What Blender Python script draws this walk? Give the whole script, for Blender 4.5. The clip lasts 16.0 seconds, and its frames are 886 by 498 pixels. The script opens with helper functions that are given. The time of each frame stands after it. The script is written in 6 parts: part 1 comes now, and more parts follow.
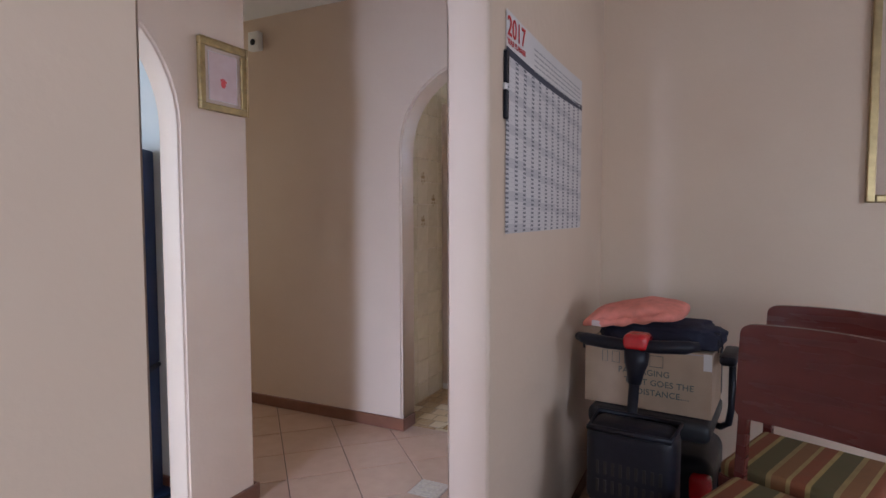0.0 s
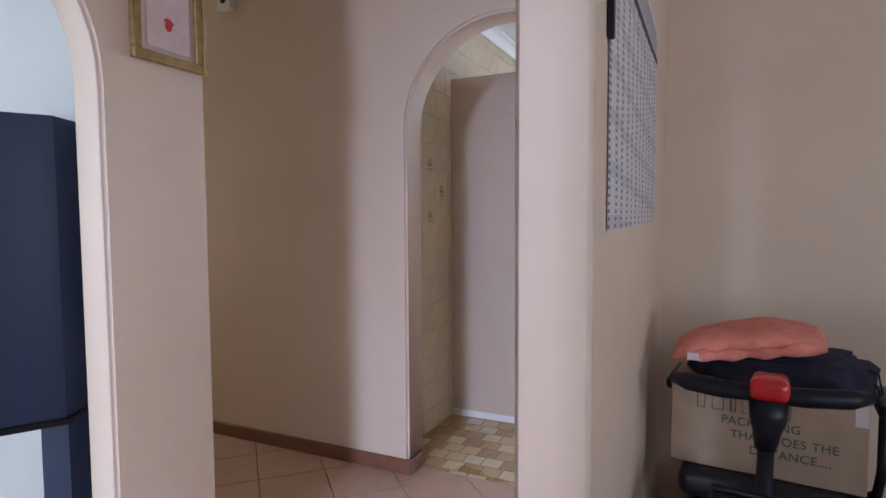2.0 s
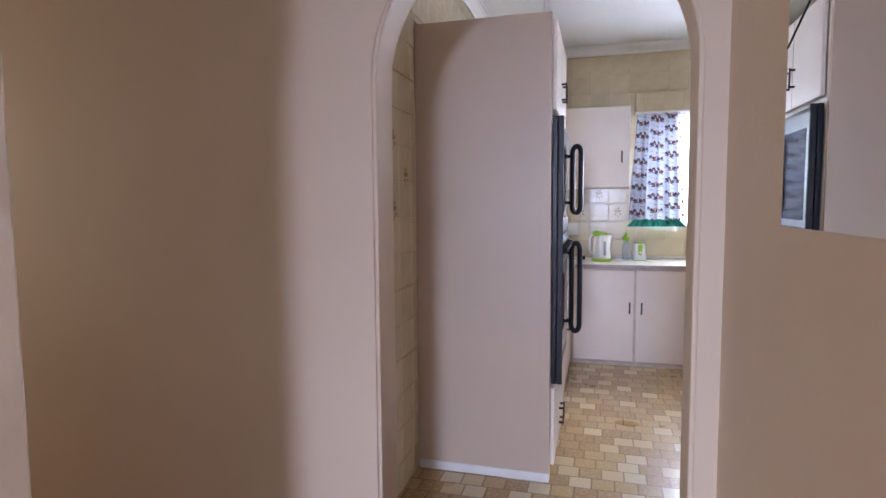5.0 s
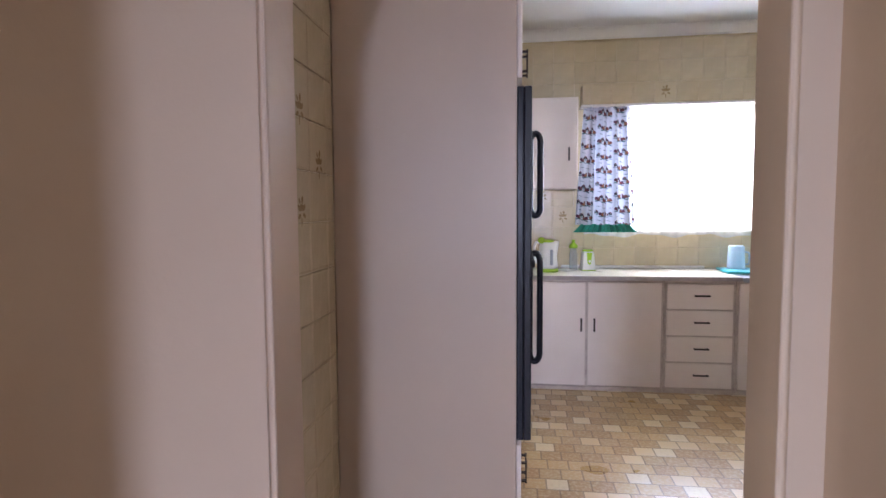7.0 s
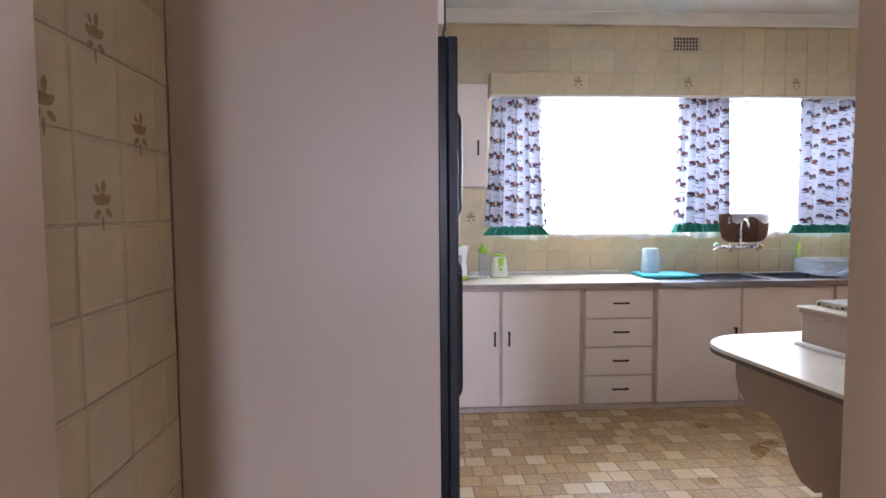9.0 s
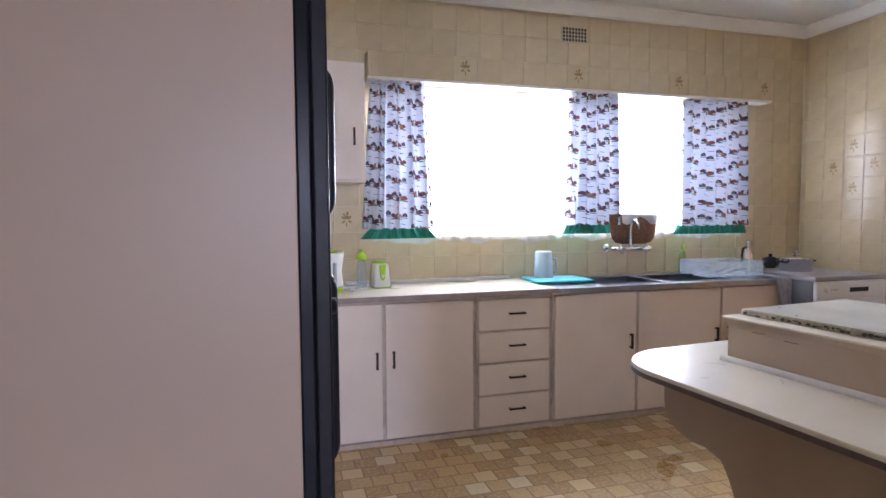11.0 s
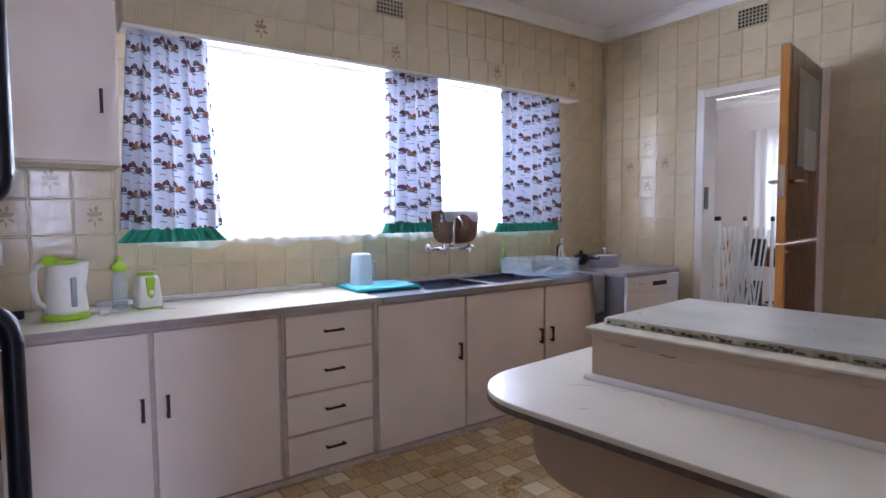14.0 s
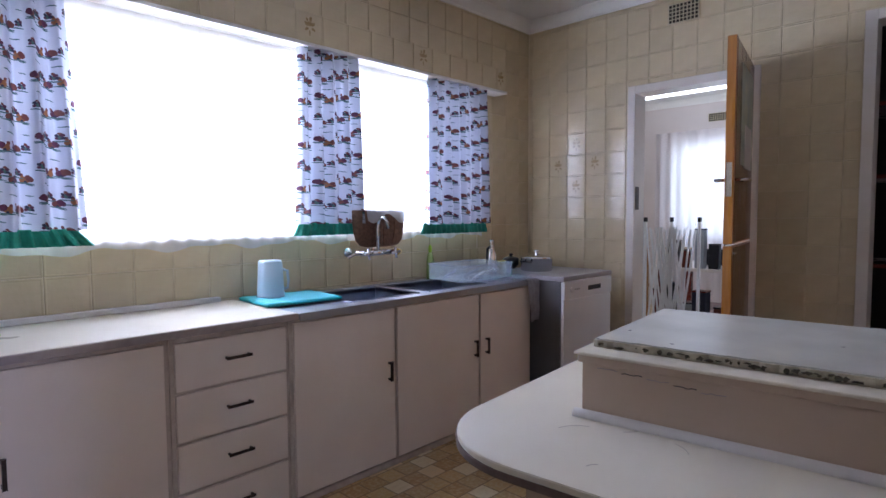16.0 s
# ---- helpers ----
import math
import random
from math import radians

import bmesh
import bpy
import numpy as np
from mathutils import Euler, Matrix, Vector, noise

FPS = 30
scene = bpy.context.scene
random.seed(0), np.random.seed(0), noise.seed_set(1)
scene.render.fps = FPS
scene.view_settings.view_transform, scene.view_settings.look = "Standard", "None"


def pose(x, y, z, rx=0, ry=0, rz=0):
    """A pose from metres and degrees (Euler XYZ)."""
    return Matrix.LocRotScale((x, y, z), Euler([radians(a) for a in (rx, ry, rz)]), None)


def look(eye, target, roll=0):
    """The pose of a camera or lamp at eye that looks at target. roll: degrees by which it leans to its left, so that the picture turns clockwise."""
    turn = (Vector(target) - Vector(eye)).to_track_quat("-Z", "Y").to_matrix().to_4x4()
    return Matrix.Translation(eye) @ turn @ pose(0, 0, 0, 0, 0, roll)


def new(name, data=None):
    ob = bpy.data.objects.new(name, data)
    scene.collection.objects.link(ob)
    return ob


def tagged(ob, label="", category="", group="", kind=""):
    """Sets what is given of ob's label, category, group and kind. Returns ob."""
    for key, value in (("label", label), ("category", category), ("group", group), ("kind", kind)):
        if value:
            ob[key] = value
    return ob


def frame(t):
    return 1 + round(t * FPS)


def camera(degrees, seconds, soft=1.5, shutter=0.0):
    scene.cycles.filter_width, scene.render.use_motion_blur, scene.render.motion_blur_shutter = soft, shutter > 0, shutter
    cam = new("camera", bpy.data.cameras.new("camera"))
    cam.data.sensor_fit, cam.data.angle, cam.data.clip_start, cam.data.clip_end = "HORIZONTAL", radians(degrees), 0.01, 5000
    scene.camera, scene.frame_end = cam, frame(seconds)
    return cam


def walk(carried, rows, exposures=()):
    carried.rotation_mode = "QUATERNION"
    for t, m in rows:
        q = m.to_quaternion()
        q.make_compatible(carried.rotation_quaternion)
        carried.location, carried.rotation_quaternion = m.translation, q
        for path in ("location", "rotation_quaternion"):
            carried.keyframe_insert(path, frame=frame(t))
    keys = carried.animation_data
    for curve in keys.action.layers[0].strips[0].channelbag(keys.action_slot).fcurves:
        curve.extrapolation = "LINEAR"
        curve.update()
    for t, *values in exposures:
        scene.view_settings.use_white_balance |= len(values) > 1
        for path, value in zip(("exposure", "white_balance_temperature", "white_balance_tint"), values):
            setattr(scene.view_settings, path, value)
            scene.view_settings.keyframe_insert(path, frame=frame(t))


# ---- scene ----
cam = camera(76.4, 16.0)
PATH = [
    (0, (1.335, 3.362, 1.375), (0.458, 5.156, 1.257), -0.1),
    (0.5, (1.239, 3.494, 1.373), (0.368, 5.291, 1.25), -0.2),
    (1, (1.143, 3.624, 1.376), (0.278, 5.423, 1.252), -0.3),
    (1.5, (1.04, 3.749, 1.359), (0.182, 5.551, 1.239), -0.4),
    (2, (0.922, 3.91, 1.352), (0.078, 5.719, 1.229), -0.3),
    (2.5, (0.817, 4.092, 1.355), (-0.012, 5.907, 1.226), -0.6),
    (3, (0.675, 4.188, 1.336), (-0.107, 6.025, 1.221), -0.3),
    (3.5, (0.578, 4.302, 1.352), (-0.165, 6.155, 1.224), -0.5),
    (4, (0.477, 4.396, 1.373), (-0.202, 6.272, 1.228), -0.9),
    (6.5, (0.071, 5.152, 1.332), (-0.254, 7.12, 1.185), 0.1),
    (7, (0.051, 5.324, 1.331), (-0.206, 7.302, 1.193), -0.4),
    (7.5, (0.043, 5.458, 1.327), (-0.136, 7.446, 1.189), -0.2),
    (8, (0.018, 5.603, 1.322), (-0.07, 7.596, 1.187), -0.5),
    (8.5, (0.002, 5.774, 1.325), (0.007, 7.769, 1.193), -0.5),
    (9, (-0.024, 5.891, 1.312), (0.095, 7.883, 1.183), -0.4),
    (11.5, (0.051, 6.554, 1.291), (0.721, 8.435, 1.166), -0.4),
    (12, (0.077, 6.653, 1.297), (0.87, 8.485, 1.167), -0.4),
    (12.5, (0.105, 6.726, 1.284), (1.012, 8.504, 1.162), -0.5),
    (13, (0.139, 6.802, 1.282), (1.143, 8.526, 1.158), -0.5),
    (13.5, (0.171, 6.881, 1.281), (1.265, 8.551, 1.153), -0.4),
    (14, (0.198, 6.97, 1.271), (1.372, 8.584, 1.146), -0.4),
    (14.5, (0.241, 7.05, 1.266), (1.482, 8.614, 1.144), -0.4),
    (15, (0.282, 7.168, 1.266), (1.588, 8.677, 1.144), -0.3),
    (15.5, (0.307, 7.295, 1.259), (1.684, 8.741, 1.14), -0.3),
    (16, (0.349, 7.384, 1.257), (1.786, 8.77, 1.138), -0.3),
]
walk(cam, [(t, look(eye, target, roll)) for t, eye, target, roll in PATH], [(0.0, 1.68, 6200, 10), (2.0, 1.7, 6200, 10), (4.0, 1.72, 6350, 11), (6.5, 1.55, 6700, 14), (9.0, 1.48, 6900, 14), (11.5, 1.40, 6900, 15), (13.0, 1.24, 6400, 17), (14.0, 1.12, 6300, 17), (16.0, 0.76, 6200, 17)])

# ---- world and large lights ----
world = bpy.data.worlds.new("sky")
scene.world = world
world.use_nodes = True
wn = world.node_tree.nodes
sky = wn.new("ShaderNodeTexSky")
sky.sky_type = "NISHITA"
sky.sun_disc = False
sky.sun_elevation = radians(48)
sky.sun_rotation = radians(200)
wn["Background"].inputs["Strength"].default_value = 0.10
world.node_tree.links.new(sky.outputs["Color"], wn["Background"].inputs["Color"])


def area(name, eye, target, w, h, power, color):
    data = bpy.data.lights.new(name, "AREA")
    data.shape, data.size, data.size_y = "RECTANGLE", w, h
    data.energy, data.color = power, color
    ob = new(name, data)
    ob.matrix_world = look(eye, target)
    return ob


sun_data = bpy.data.lights.new("sun", "SUN")
sun_data.energy, sun_data.angle, sun_data.color = 2.5, radians(0.5), (1.0, 0.95, 0.88)
new("sun", sun_data).matrix_world = look((0, 0, 0), (math.cos(radians(48)) * 0.34, math.cos(radians(48)) * 0.94 * -1, -math.sin(radians(48))))

area("kitchen_window_light", (2.05, 10.42, 1.66), (2.05, 9.0, 1.35), 2.8, 0.96, 150, (0.72, 0.79, 1.0))
area("hall_door_light", (0.02, -2.5, 2.15), (0.02, 4.0, 0.9), 1.3, 1.8, 250, (0.60, 0.69, 1.0))
# added warm fill at the corridor end, which has no source of its own
area("corridor_fill", (-4.4, 5.88, 1.5), (-1.0, 5.95, 1.2), 0.8, 1.6, 5.5, (1.0, 0.90, 0.76))
# south window of the living room is assumed, out of view
area("living_window_light", (3.2, 0.32, 1.5), (2.6, 4.0, 1.2), 2.2, 1.3, 10, (0.72, 0.82, 1.0))
# added fill for the living room, through an invented east window
area("living_east_fill", (4.9, 3.4, 1.5), (2.0, 4.6, 1.2), 1.8, 1.3, 17, (0.76, 0.82, 1.0))
area("side_room_window_light", (-3.0, 0.32, 1.5), (-3.0, 4.0, 1.2), 2.0, 1.3, 44, (0.60, 0.78, 1.0))
area("far_room_window_light", (8.2, 9.3, 1.6), (6.0, 9.3, 1.2), 2.1, 1.2, 20, (0.76, 0.87, 1.0))
# two added fills that brighten the trellis gate from both sides
area("far_room_north_fill", (5.6, 11.2, 1.6), (5.4, 9.0, 1.0), 1.8, 1.2, 15, (0.72, 0.84, 1.0))
area("far_room_south_fill", (6.6, 6.58, 1.6), (5.4, 9.0, 1.0), 1.8, 1.2, 15, (0.72, 0.84, 1.0))


# ---- materials ----
def mat(name, color, rough=0.5, metal=0.0, var=0.0, scale=6.0, bump=0.0, bump_scale=60.0, second=None, coat=0.0, stretch=(1, 1, 1), random_value=0.0, spec=0.5):
    m = bpy.data.materials.new(name)
    m.use_nodes = True
    nt = m.node_tree
    b = nt.nodes["Principled BSDF"]
    b.inputs["Base Color"].default_value = (*color, 1)
    b.inputs["Roughness"].default_value = rough
    b.inputs["Metallic"].default_value = metal
    b.inputs["Coat Weight"].default_value = coat
    b.inputs["Specular IOR Level"].default_value = spec
    tc = nt.nodes.new("ShaderNodeTexCoord")
    mp = nt.nodes.new("ShaderNodeMapping")
    mp.inputs["Scale"].default_value = stretch
    nt.links.new(tc.outputs["Object"], mp.inputs["Vector"])
    last = None
    if var > 0 or second:
        n = nt.nodes.new("ShaderNodeTexNoise")
        n.inputs["Scale"].default_value = scale
        n.inputs["Detail"].default_value = 6
        nt.links.new(mp.outputs[0], n.inputs["Vector"])
        mix = nt.nodes.new("ShaderNodeMixRGB")
        c2 = second or tuple(c * (1 - var) for c in color)
        c1 = color if second else tuple(min(1, c * (1 + var * 0.5)) for c in color)
        mix.inputs[1].default_value = (*c1, 1)
        mix.inputs[2].default_value = (*c2, 1)
        ramp = nt.nodes.new("ShaderNodeMapRange")
        ramp.inputs[1].default_value, ramp.inputs[2].default_value = 0.3, 0.7
        nt.links.new(n.outputs[0], ramp.inputs[0])
        nt.links.new(ramp.outputs[0], mix.inputs[0])
        last = mix.outputs[0]
        rr = nt.nodes.new("ShaderNodeMapRange")
        rr.inputs[3].default_value, rr.inputs[4].default_value = max(0.02, rough - 0.06), min(1, rough + 0.08)
        nt.links.new(n.outputs[0], rr.inputs[0])
        nt.links.new(rr.outputs[0], b.inputs["Roughness"])
    if random_value > 0:
        oi = nt.nodes.new("ShaderNodeObjectInfo")
        hs = nt.nodes.new("ShaderNodeHueSaturation")
        mr = nt.nodes.new("ShaderNodeMapRange")
        mr.inputs[3].default_value, mr.inputs[4].default_value = 1 - random_value, 1 + random_value
        nt.links.new(oi.outputs["Random"], mr.inputs[0])
        nt.links.new(mr.outputs[0], hs.inputs["Value"])
        if last:
            nt.links.new(last, hs.inputs["Color"])
        else:
            hs.inputs["Color"].default_value = (*color, 1)
        last = hs.outputs[0]
    if last:
        nt.links.new(last, b.inputs["Base Color"])
    if bump > 0:
        n2 = nt.nodes.new("ShaderNodeTexNoise")
        n2.inputs["Scale"].default_value = bump_scale
        n2.inputs["Detail"].default_value = 4
        nt.links.new(mp.outputs[0], n2.inputs["Vector"])
        bp = nt.nodes.new("ShaderNodeBump")
        bp.inputs["Strength"].default_value = bump
        bp.inputs["Distance"].default_value = 0.004
        nt.links.new(n2.outputs[0], bp.inputs["Height"])
        nt.links.new(bp.outputs[0], b.inputs["Normal"])
    return m


def math_node(nt, op, a, b=None, clamp=False):
    n = nt.nodes.new("ShaderNodeMath")
    n.operation = op
    n.use_clamp = clamp
    for k, v in enumerate((a, b)):
        if v is None:
            continue
        if isinstance(v, (int, float)):
            n.inputs[k].default_value = v
        else:
            nt.links.new(v, n.inputs[k])
    return n.outputs[0]


def mix_node(nt, fac, a, b):
    n = nt.nodes.new("ShaderNodeMixRGB")
    for k, v in enumerate((fac, a, b)):
        if isinstance(v, (int, float)):
            n.inputs[k].default_value = v
        elif isinstance(v, tuple):
            n.inputs[k].default_value = (*v, 1)
        else:
            nt.links.new(v, n.inputs[k])
    return n.outputs[0]


M_PLASTER = mat("cream plaster", (0.655, 0.515, 0.395), 0.5, var=0.06, scale=1.8, bump=0.3, bump_scale=28, second=(0.62, 0.475, 0.36))
M_WHITE_PLASTER = mat("white plaster", (0.72, 0.72, 0.70), 0.6, var=0.05, scale=2, bump=0.3, bump_scale=35)
M_CEIL = mat("ceiling paint", (0.74, 0.74, 0.73), 0.7, var=0.04, scale=1.5, bump=0.15, bump_scale=20)
M_CORNICE = mat("cornice paint", (0.82, 0.82, 0.80), 0.6, var=0.03, scale=4)
M_GROUT = mat("tile grout", (0.70, 0.61, 0.44), 0.6, var=0.1, scale=20, bump=0.3)
M_TILE = mat("cream glazed tile", (0.66, 0.56, 0.38), 0.15, var=0.10, scale=9, bump=0.5, bump_scale=22, second=(0.58, 0.485, 0.32), random_value=0.05)
M_CAB = mat("off white cabinet paint", (0.83, 0.74, 0.68), 0.36, var=0.05, scale=3, bump=0.12, bump_scale=50, second=(0.77, 0.675, 0.61))
M_CABFRAME = mat("worn mauve frame paint", (0.50, 0.40, 0.36), 0.5, var=0.2, scale=18, bump=0.2, second=(0.62, 0.54, 0.47))
# tower side's off-white darkened to carry its shade; plain beige on the hob box
M_SIDE = mat("shaded tower side and beige box paint", (0.55, 0.43, 0.335), 0.40, var=0.04, scale=2.5, bump=0.12, bump_scale=30)
M_BRONZE = mat("dark bronze handle", (0.05, 0.035, 0.03), 0.4, 0.7, var=0.3, scale=60)
M_LAM = mat("pale laminate", (0.74, 0.69, 0.58), 0.29, second=(0.70, 0.645, 0.535), scale=5, bump=0.05, bump_scale=9)
M_EDGE = mat("mauve laminate edge", (0.40, 0.34, 0.33), 0.5, var=0.15, scale=25)
M_STEEL = mat("brushed steel", (0.42, 0.44, 0.50), 0.3, 0.95, var=0.1, scale=8, stretch=(1, 12, 12), bump=0.08)
M_BOWL = mat("dull wet steel", (0.40, 0.44, 0.52), 0.35, 0.8, var=0.2, scale=10, bump=0.05)
M_CHROME = mat("chrome", (0.7, 0.7, 0.72), 0.12, 1.0)
M_BLACK = mat("black enamel", (0.008, 0.009, 0.016), 0.3, spec=0.2)
M_BLACKPL = mat("black plastic", (0.010, 0.010, 0.016), 0.38, var=0.2, scale=40, bump=0.1, spec=0.25)
M_OVENGLASS = mat("dark oven glass", (0.012, 0.012, 0.02), 0.08, spec=0.4)
M_PLINTH = mat("white moulding", (0.74, 0.72, 0.70), 0.4, var=0.06, scale=12)
M_SKIRT = mat("brown tile skirting", (0.20, 0.085, 0.05), 0.35, var=0.25, scale=7, bump=0.15, second=(0.15, 0.06, 0.035))
M_FLOORTILE = mat("peach floor tile", (0.50, 0.34, 0.25), 0.30, var=0.1, scale=12, second=(0.45, 0.30, 0.215), bump=0.08, random_value=0.04)
M_FLOORGROUT = mat("dark floor grout", (0.12, 0.09, 0.075), 0.8, var=0.2, scale=30)
M_INSET = mat("patterned inset", (0.42, 0.36, 0.31), 0.35, second=(0.60, 0.54, 0.47), scale=55)
M_BLUEGREY = mat("dark navy laminate", (0.018, 0.034, 0.090), 0.35, var=0.15, scale=5, bump=0.08)
M_GOLD = mat("antique gold frame", (0.40, 0.29, 0.12), 0.35, 0.6, var=0.3, scale=30, bump=0.15)
M_BRIGHTGOLD = mat("bright gold frame", (0.44, 0.33, 0.17), 0.3, 0.7, var=0.2, scale=20)
M_MOUNT = mat("beige picture mount", (0.56, 0.44, 0.36), 0.8, var=0.05, scale=40)
M_PINKPAPER = mat("pale pink paper", (0.66, 0.52, 0.50), 0.8, second=(0.60, 0.44, 0.42), scale=22)
M_RED = mat("red paint", (0.55, 0.03, 0.03), 0.6)
M_REDPL = mat("glossy red plastic", (0.50, 0.01, 0.015), 0.15, var=0.2, scale=20, coat=0.5)
M_PAPER = mat("white paper", (0.66, 0.62, 0.60), 0.8, var=0.04, scale=4)
M_INK = mat("dark print", (0.06, 0.06, 0.08), 0.8)
M_CARD = mat("brown cardboard", (0.42, 0.30, 0.21), 0.85, var=0.1, scale=10, bump=0.12, bump_scale=90)
M_CARDINK = mat("grey green print", (0.10, 0.12, 0.11), 0.85)
M_CORAL = mat("coral towelling", (0.80, 0.27, 0.21), 0.95, var=0.15, scale=30, bump=0.9, bump_scale=240)
M_NAVY = mat("navy fabric", (0.012, 0.014, 0.035), 0.8, var=0.3, scale=14, bump=0.4, bump_scale=120)
M_VINYLSEAT = mat("black seat vinyl", (0.018, 0.018, 0.022), 0.42, var=0.2, scale=15, bump=0.3, bump_scale=50)
M_MAHOG = mat("dark red mahogany", (0.135, 0.030, 0.024), 0.26, var=0.35, scale=3, stretch=(1, 1, 7), second=(0.095, 0.019, 0.015), spec=0.4)
M_DOORWOOD = mat("orange varnished pine", (0.50, 0.22, 0.05), 0.28, second=(0.38, 0.145, 0.03), scale=5, stretch=(10, 10, 0.8), bump=0.12, coat=0.3)
M_WOODDARK = mat("reddish varnished door face", (0.22, 0.075, 0.025), 0.25, second=(0.15, 0.045, 0.018), scale=5, stretch=(8, 8, 0.8), coat=0.3)
M_FRAMEPAINT = mat("white gloss door frame", (0.74, 0.70, 0.66), 0.3, var=0.05, scale=8)
M_GREEN = mat("lime green plastic", (0.38, 0.62, 0.04), 0.3, var=0.05)
M_WHITEPL = mat("white plastic", (0.80, 0.80, 0.76), 0.28, var=0.03)
M_TEAL = mat("teal plastic", (0.01, 0.42, 0.46), 0.35, var=0.08)
M_TEALCLOTH = mat("teal green frill", (0.01, 0.30, 0.21), 0.6, var=0.25, scale=30)
M_DISH = mat("dishwasher white", (0.70, 0.72, 0.76), 0.3, var=0.03)
M_DISHSIDE = mat("dishwasher grey side", (0.13, 0.13, 0.14), 0.4, 0.2, var=0.08)
M_DISHLID = mat("dishwasher lid laminate", (0.30, 0.28, 0.29), 0.35, var=0.08)
M_WICKER = mat("brown wicker", (0.20, 0.10, 0.06), 0.6, var=0.4, scale=60, bump=0.8, bump_scale=120)
M_CLOTH = mat("grey tea towel", (0.35, 0.35, 0.40), 0.9, var=0.2, scale=40, bump=0.5, bump_scale=160)
M_GATE = mat("white enamel trellis", (0.78, 0.80, 0.84), 0.35, var=0.05)
M_PINKWALL = mat("pale pink wall", (0.68, 0.62, 0.60), 0.6, var=0.04, scale=2, bump=0.2)
M_MARBLE = mat("worn white melamine slab", (0.62, 0.61, 0.56), 0.33, second=(0.46, 0.46, 0.42), scale=4.5, bump=0.06)
M_SLABEDGE = mat("chipped mouldy slab edge", (0.38, 0.34, 0.25), 0.7, second=(0.60, 0.55, 0.42), scale=40, bump=0.6, bump_scale=60)
M_WHITEBOARD = mat("chipped white board", (0.76, 0.70, 0.58), 0.4, var=0.1, scale=25)
M_VENT = mat("cream vent", (0.56, 0.49, 0.35), 0.4)
# near black that paints shade inside hollows; also the mirror's joint line
M_DARK = mat("near black hollow shade and joint", (0.02, 0.018, 0.015), 0.9)
M_PLANT = mat("dark leaf", (0.03, 0.09, 0.025), 0.45, var=0.4, scale=20)
M_FLOWER = mat("purple flower", (0.25, 0.03, 0.35), 0.6)
M_GREYBOX = mat("grey plastic box", (0.32, 0.36, 0.40), 0.4, var=0.1)
M_YELLOW = mat("yellow brass", (0.6, 0.38, 0.05), 0.3, 0.6)
M_GRASS = mat("outdoor ground", (0.18, 0.20, 0.12), 0.9, var=0.4, scale=3)

m = bpy.data.materials.new("mirror glass")
m.use_nodes = True
m.node_tree.nodes["Principled BSDF"].inputs["Metallic"].default_value = 1
m.node_tree.nodes["Principled BSDF"].inputs["Roughness"].default_value = 0.01
m.node_tree.nodes["Principled BSDF"].inputs["Base Color"].default_value = (0.86, 0.88, 0.87, 1)
M_MIRROR = m


def clear_mat(name, color, alpha_rough=0.08, mixf=0.8):
    mm = bpy.data.materials.new(name)
    mm.use_nodes = True
    nt = mm.node_tree
    b = nt.nodes["Principled BSDF"]
    b.inputs["Base Color"].default_value = (*color, 1)
    b.inputs["Roughness"].default_value = alpha_rough
    tr = nt.nodes.new("ShaderNodeBsdfTransparent")
    tr.inputs[0].default_value = (*[0.5 + c * 0.5 for c in color], 1)
    mx = nt.nodes.new("ShaderNodeMixShader")
    mx.inputs[0].default_value = mixf
    nt.links.new(b.outputs[0], mx.inputs[1])
    nt.links.new(tr.outputs[0], mx.inputs[2])
    nt.links.new(mx.outputs[0], nt.nodes["Material Output"].inputs[0])
    return mm


M_GLASS = clear_mat("window glass", (0.9, 0.95, 0.97), 0.03, 0.93)
M_CLEARPL = clear_mat("clear plastic", (0.80, 0.88, 0.95), 0.12, 0.74)
M_JUG = clear_mat("frosted jug plastic", (0.70, 0.84, 0.95), 0.3, 0.42)


def sheer(name, color, through_part):
    mm = bpy.data.materials.new(name)
    mm.use_nodes = True
    nt = mm.node_tree
    nt.nodes.remove(nt.nodes["Principled BSDF"])
    d = nt.nodes.new("ShaderNodeBsdfDiffuse")
    t = nt.nodes.new("ShaderNodeBsdfTranslucent")
    tr = nt.nodes.new("ShaderNodeBsdfTransparent")
    d.inputs[0].default_value = t.inputs[0].default_value = (*color, 1)
    a = nt.nodes.new("ShaderNodeMixShader")
    a.inputs[0].default_value = 0.65
    c = nt.nodes.new("ShaderNodeMixShader")
    c.inputs[0].default_value = through_part
    nt.links.new(d.outputs[0], a.inputs[1])
    nt.links.new(t.outputs[0], a.inputs[2])
    nt.links.new(a.outputs[0], c.inputs[1])
    nt.links.new(tr.outputs[0], c.inputs[2])
    nt.links.new(c.outputs[0], nt.nodes["Material Output"].inputs[0])
    return mm


M_NET = sheer("white net", (0.9, 0.92, 0.95), 0.35)
M_FARNET = sheer("far net", (0.80, 0.76, 0.77), 0.03)


